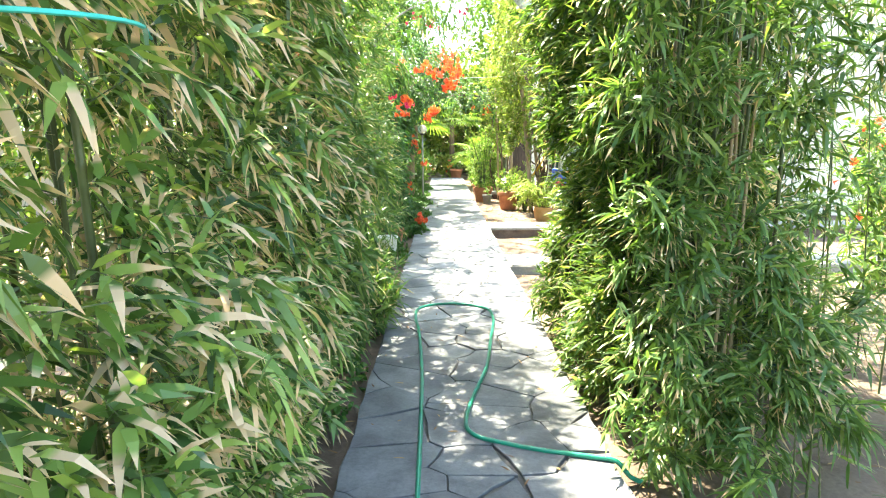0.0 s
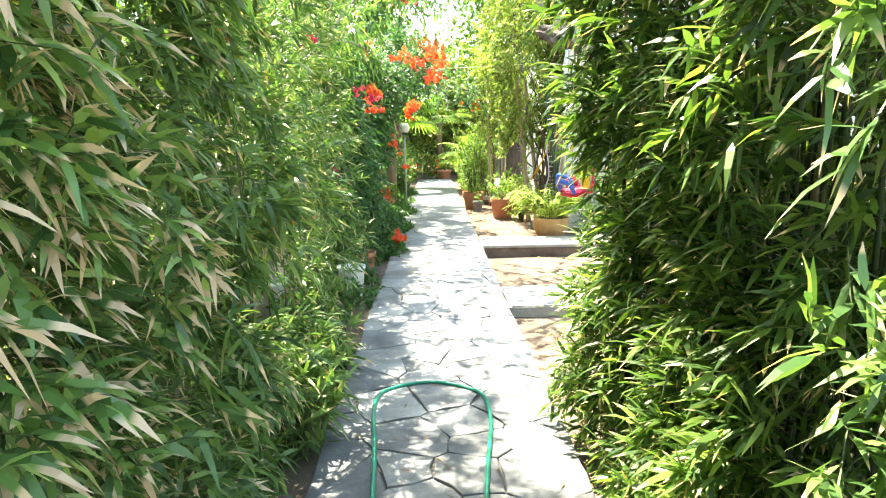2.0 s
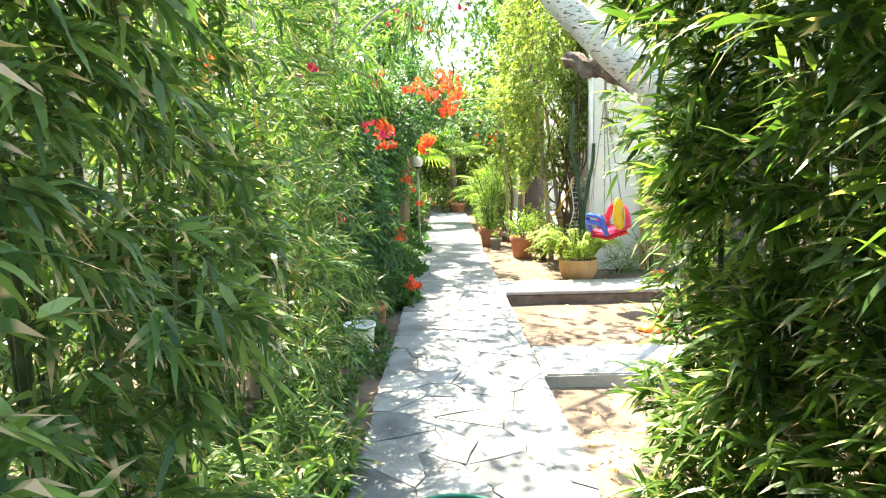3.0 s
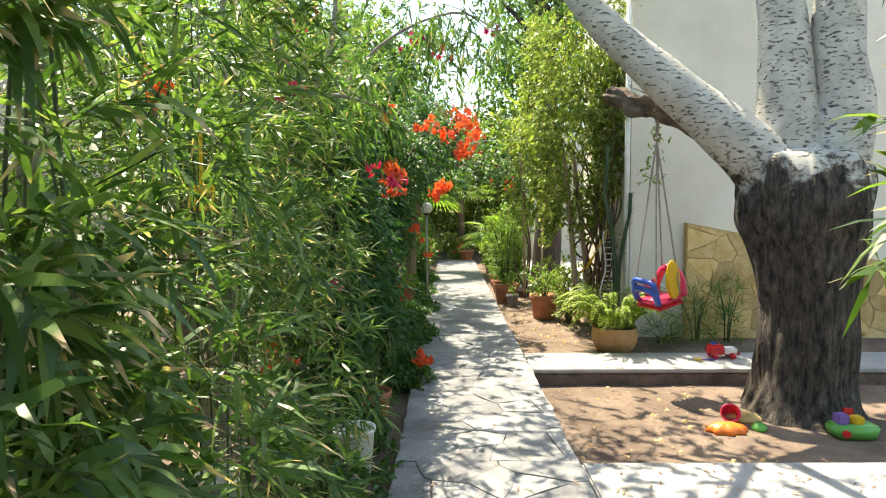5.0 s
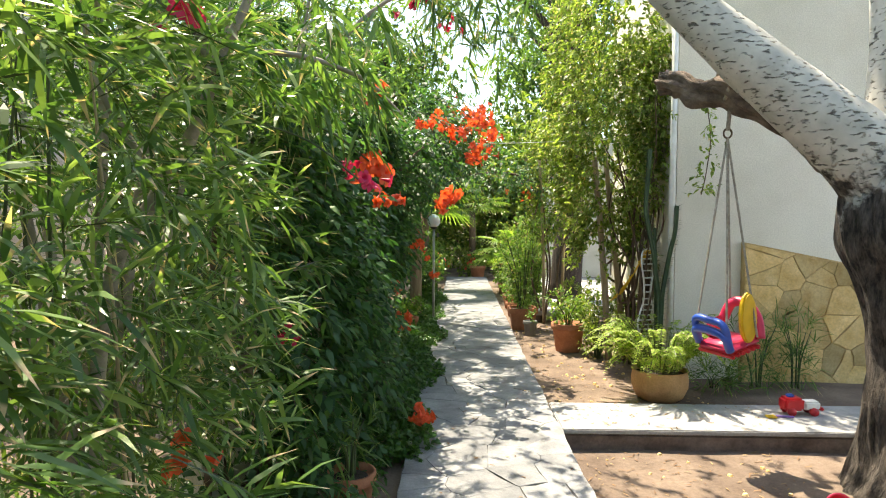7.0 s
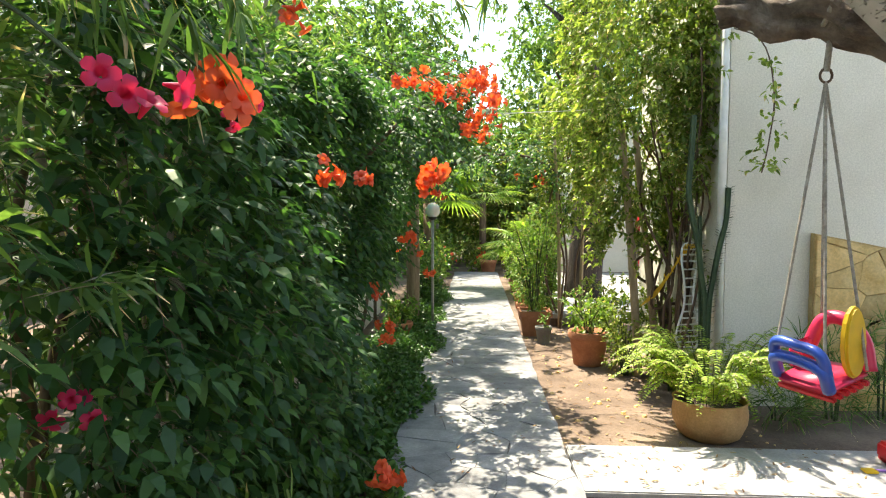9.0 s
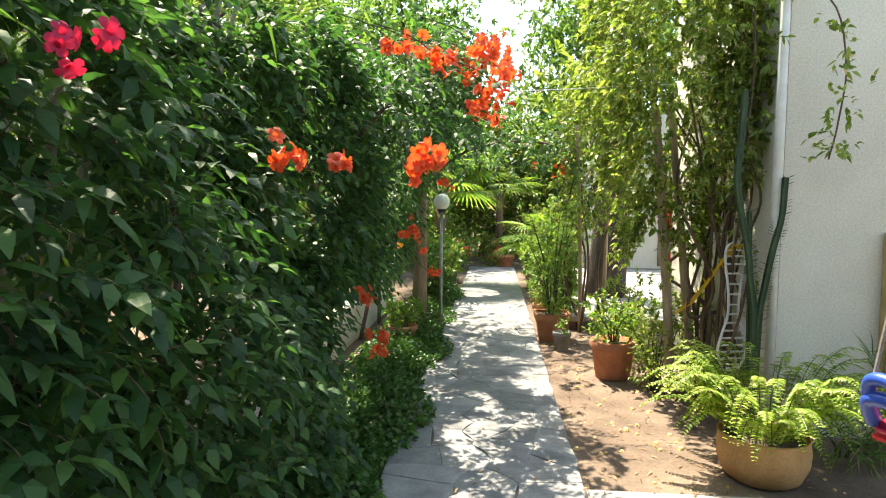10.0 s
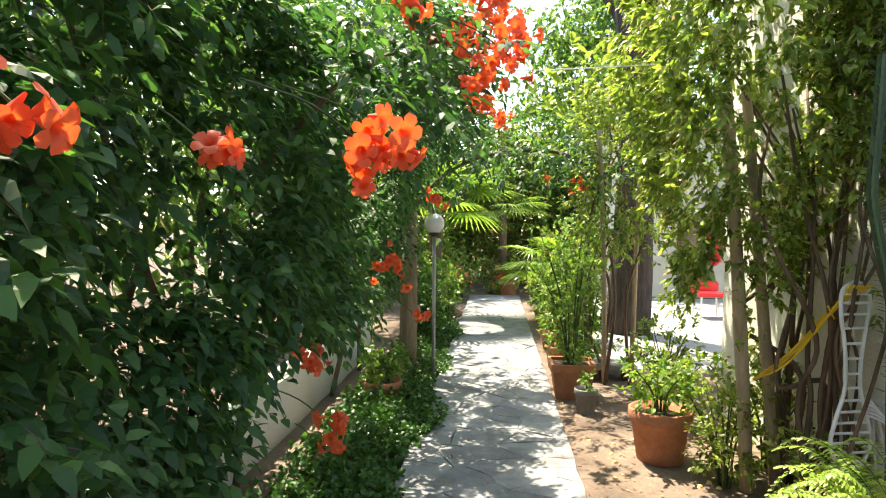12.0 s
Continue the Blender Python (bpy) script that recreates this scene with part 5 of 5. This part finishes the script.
CM = Matrix.Translation((2.12, 10.2, PIT + 0.075)) @ Euler((radians(72), 0, radians(-18))).to_matrix().to_4x4()
V, F = lathe(0, 0, [(0.045, -0.08), (0.05, -0.075), (0.072, 0.07), (0.08, 0.07), (0.08, 0.08), (0.068, 0.08), (0.048, -0.06)], 20)
part("body", (np.array([tuple(CM @ Vector(v)) for v in V]), F), M_PINK, cup, "", True)
mould = thing("sand_mould", (1.98, 10.0, PIT), "orange wavy plastic sand mould", "toy")
V, F = lathe(0, 0, [(0.15, 0.0), (0.155, 0.02), (0.12, 0.055), (0.06, 0.075), (0.01, 0.08)], 32)
for i in range(len(V)):
    a = math.atan2(V[i][1], V[i][0])
    V[i][0] *= 1 + 0.13 * math.cos(a * 8)
    V[i][1] *= (1 + 0.13 * math.cos(a * 8)) * 0.6
part("body", (V + np.array((2.0, 9.98, PIT - 0.004)), F), M_ORANGE, mould, "", True)
mould = thing("sand_mould", (2.28, 10.03, PIT), "small green plastic sand mould", "toy")
V, F = lathe(2.28, 10.02, [(0.06, PIT - 0.003), (0.062, PIT + 0.02), (0.04, PIT + 0.05), (0.01, PIT + 0.055)], 16)
part("body", (V, F), M_GREEN, mould, "", True)
stone = thing("stone", (2.16, 10.15, PIT), "pale rounded stone at the tree foot", "stone")
bm = bmesh.new()
bmesh.ops.create_icosphere(bm, subdivisions=3, radius=0.13)
for v in bm.verts:
    v.co = Vector((2.26, 10.24, PIT + 0.02)) + Vector((v.co.x * 1.2, v.co.y * 0.7, v.co.z * 0.45)) * (1 + 0.25 * noise.noise(v.co * 9))
part("rock", bm, M_WALLSTONE, stone, "", True)
boat = thing("toy_boat", (2.9, 9.85, PIT), "green toy boat with coloured blocks on sand", "toy")
bm = box(2.74, 3.1, 9.76, 9.94, PIT - 0.003, PIT + 0.11, 0.0)
for v in bm.verts:
    if v.co.z < PIT + 0.05:
        v.co.x = 2.92 + (v.co.x - 2.92) * 0.8
bmesh.ops.bevel(bm, geom=bm.edges[:], offset=0.02, segments=3, affect="EDGES")
part("hull", bm, M_GREEN, boat, "green hull", True)
part("porthole", tube([(2.81, 9.757, PIT + 0.06), (2.81, 9.735, PIT + 0.06)], 0.03, 14), M_RED, boat)
part("block", box(2.78, 2.87, 9.8, 9.89, PIT + 0.111, PIT + 0.19, 0.01), M_PURPLE, boat, "purple block")
part("block", box(2.9, 2.99, 9.8, 9.89, PIT + 0.111, PIT + 0.17, 0.01), M_YELLOW, boat, "yellow block")
part("block", box(2.88, 2.96, 9.9, 9.93, PIT + 0.111, PIT + 0.21, 0.005), M_RED, boat, "red block")
rake = thing("toy_rake", (-1.12, 7.3, 1.6), "yellow plastic toy rake hung in the bamboo", "toy")
part("handle", tube([(-1.12, 7.3, 1.72), (-1.12, 7.3, 1.9)], 0.007, 8), M_YELLOW, rake)
part("head", box(-1.165, -1.075, 7.285, 7.315, 1.69, 1.72, 0.006), M_YELLOW, rake)
for i in range(5):
    part("tine", tube([(-1.16 + 0.02 * i, 7.3, 1.692), (-1.16 + 0.02 * i, 7.28, 1.63)], 0.005, 6), M_YELLOW, rake)
part("string", tube([(-1.12, 7.3, 1.9), (-1.13, 7.35, 3.0)], 0.003, 5), M_ROPE, rake)
dbin = thing("bin", (1.82, 5.0, -0.1), "dark green plastic bin behind the bamboo", "bin")
part("body", lathe(1.95, 5.3, [(0.15, -0.1), (0.155, -0.09), (0.19, 0.36), (0.2, 0.37), (0.2, 0.4), (0.185, 0.4), (0.17, 0.2)]), M_BIN, dbin, "", True)

# ---- hose on the path ----
hose = thing("garden_hose", (-0.1, 5.0, 0.0), "green garden hose looped on the slate path", "hose")
line = smooth_line([(-0.24, 2.2, 0.012), (-0.25, 3.0, 0.012), (-0.26, 3.67, 0.012), (-0.27, 4.32, 0.012), (-0.29, 5.08, 0.012), (-0.34, 5.83, 0.012), (-0.38, 6.21, 0.012), (-0.34, 6.46, 0.012), (-0.08, 6.58, 0.012), (0.19, 6.43, 0.012),
                    (0.235, 6.12, 0.012), (0.18, 5.63, 0.012), (0.11, 5.08, 0.012), (0.01, 4.65, 0.012), (-0.045, 4.34, 0.012), (-0.01, 4.19, 0.012), (0.12, 4.11, 0.012), (0.29, 4.04, 0.012), (0.5, 3.98, 0.012), (0.6, 3.95, 0.006), (0.66, 3.94, -0.06), (0.72, 3.95, -0.095)], 7)
part("tube", tube(line, 0.011, 10), M_HOSE, hose, "", True)

# ---- fallen leaves ----
lit = thing("leaf_litter", (1.5, 12, -0.08), "dry fallen leaves scattered on soil and path", "leaf litter", "", "stuff")
n = 2960
x = np.concatenate((R.uniform(0.62, 2.4, 2300), R.uniform(-0.58, 0.58, 220), R.uniform(-2, -0.62, 440)))
y = np.concatenate((R.uniform(2.5, 17, 2300), R.uniform(2.5, 17, 220), R.uniform(2, 16, 440)))
P = np.array([(a, b, (0.006 if (abs(a) < 0.6 or (a > 0.6 and (8.25 < b < 8.97 or 11.28 < b < 11.99))) else ground_height(a, b) + 0.008)) for a, b in zip(x, y)])
D = R.normal(0, 1, (n, 3)) * np.array((1, 1, 0.06))
part("leaves", blades(P, D, R.uniform(0.02, 0.075, n), 0.014, 0.0, "lance", 0.12), L_DRY, lit, "", kind="stuff")
peb = thing("pebbles", (1.5, 12.5, -0.08), "small stones scattered on the soil", "pebbles", "", "stuff")
V, F = [], []
for i in range(260):
    px, py = R.uniform(0.65, 2.3), R.uniform(7, 16.5)
    if 8.2 < py < 9.05 or 11.2 < py < 12.05:
        continue
    s = R.uniform(0.006, 0.028)
    z = ground_height(px, py)
    b = len(V)
    for k in range(6):
        V.append((px + s * math.cos(k * 1.047) * R.uniform(0.8, 1.3), py + s * math.sin(k * 1.047) * R.uniform(0.8, 1.3), z - 0.004))
    for k in range(6):
        V.append((px + 0.6 * s * math.cos(k * 1.047), py + 0.6 * s * math.sin(k * 1.047), z + s * 0.6))
    F += [(b + k, b + (k + 1) % 6, b + 6 + (k + 1) % 6, b + 6 + k) for k in range(6)] + [tuple(b + 6 + k for k in range(6))]
part("stones", (np.array(V), F), M_WALLSTONE, peb, "", kind="stuff")

# ---- flagstones and wall stones ----


def cells(x0, x1, y0, y1, cols, rows, jitter):
    """Irregular polygons that fill a rectangle."""
    dx, dy = (x1 - x0) / cols, (y1 - y0) / rows
    shift = R.uniform(-0.35, 0.35, rows)
    pts = [(x0 + (i + 0.5 + shift[j] + R.uniform(-jitter, jitter)) * dx, y0 + (j + 0.5 + R.uniform(-jitter, jitter)) * dy) for j in range(rows) for i in range(cols)]
    out = []
    for i, p in enumerate(pts):
        poly = [(x0, y0), (x1, y0), (x1, y1), (x0, y1)]
        for k, q in enumerate(pts):
            if k == i or abs(q[0] - p[0]) > 3 * dx or abs(q[1] - p[1]) > 3 * dy:
                continue
            mx, my, nx, ny = (p[0] + q[0]) / 2, (p[1] + q[1]) / 2, q[0] - p[0], q[1] - p[1]
            res = []
            for a in range(len(poly)):
                u, v = poly[a], poly[(a + 1) % len(poly)]
                du, dv = (u[0] - mx) * nx + (u[1] - my) * ny, (v[0] - mx) * nx + (v[1] - my) * ny
                if du <= 0:
                    res.append(u)
                if du * dv < 0:
                    s = du / (du - dv)
                    res.append((u[0] + (v[0] - u[0]) * s, u[1] + (v[1] - u[1]) * s))
            poly = res
            if len(poly) < 3:
                break
        if len(poly) >= 3:
            out.append(poly)
    return out


def slab(poly, gap, bev, top, bottom, wob=0.004):
    """One stone: the polygon drawn in by half a joint, with a worn edge. Returns verts (x, y, height) and faces."""
    cx, cy = sum(p[0] for p in poly) / len(poly), sum(p[1] for p in poly) / len(poly)
    rough = []
    for a in range(len(poly)):
        u, v = poly[a], poly[(a + 1) % len(poly)]
        ln = math.hypot(v[0] - u[0], v[1] - u[1])
        if ln < 0.02:
            continue
        rough.append(u)
        if ln > 0.14:
            rough.append(((u[0] + v[0]) / 2 + R.uniform(-wob, wob), (u[1] + v[1]) / 2 + R.uniform(-wob, wob)))
    if len(rough) < 3:
        return None
    size = sum(math.hypot(p[0] - cx, p[1] - cy) for p in rough) / len(rough)
    V = []
    for sc, z in ((1 - gap / size, bottom), (1 - gap / size, top - bev * 0.6), (1 - (gap + bev) / size, top)):
        V += [(cx + (p[0] - cx) * sc, cy + (p[1] - cy) * sc, z) for p in rough]
    n = len(rough)
    F = [(i * n + k, i * n + (k + 1) % n, (i + 1) * n + (k + 1) % n, (i + 1) * n + k) for i in range(2) for k in range(n)]
    F.append(tuple(2 * n + k for k in range(n)))
    return V, F


clad = part("stone_cladding", box(2.86, 6.2, 13.12, 13.195, -0.2, 0.95, 0.006), M_WALLJOINT, house, "ochre irregular stone cladding")
for v in clad.data.vertices:
    if v.co.z > 0.9:
        v.co.z = 1.45 - 0.2 * (v.co.x + house.location.x - 2.86)
for poly in cells(2.87, 6.2, -0.12, 1.44, 13, 6, 0.6):
    poly = [(a, min(b, 1.435 - 0.2 * (a - 2.86))) for a, b in poly]
    g = slab(poly, 0.003, 0.006, 0.012, 0.0, 0.02)
    if g:
        part("stone", (np.array([(a, 13.117 - h, b) for a, b, h in g[0]]), g[1]), M_WALLSTONE, clad)

far_v, far_f = [], []
for y0, y1, rows in ((0.0, 9.0, 32), (9.0, 17.5, 30), (17.5, PATH_END, 24)):
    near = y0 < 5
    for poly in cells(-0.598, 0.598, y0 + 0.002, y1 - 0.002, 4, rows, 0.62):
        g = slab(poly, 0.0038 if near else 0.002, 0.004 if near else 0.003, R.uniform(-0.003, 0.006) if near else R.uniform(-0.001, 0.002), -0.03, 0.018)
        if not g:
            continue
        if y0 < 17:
            # Stones before about y 6.6 take the slate darkened for shade.
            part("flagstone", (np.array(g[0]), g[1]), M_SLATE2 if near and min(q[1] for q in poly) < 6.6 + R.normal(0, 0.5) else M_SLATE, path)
        else:
            b = len(far_v)
            far_v += g[0]
            far_f += [tuple(i + b for i in f) for f in g[1]]
part("far_flagstones", (np.array(far_v), far_f), M_SLATE, path, "", kind="stuff")
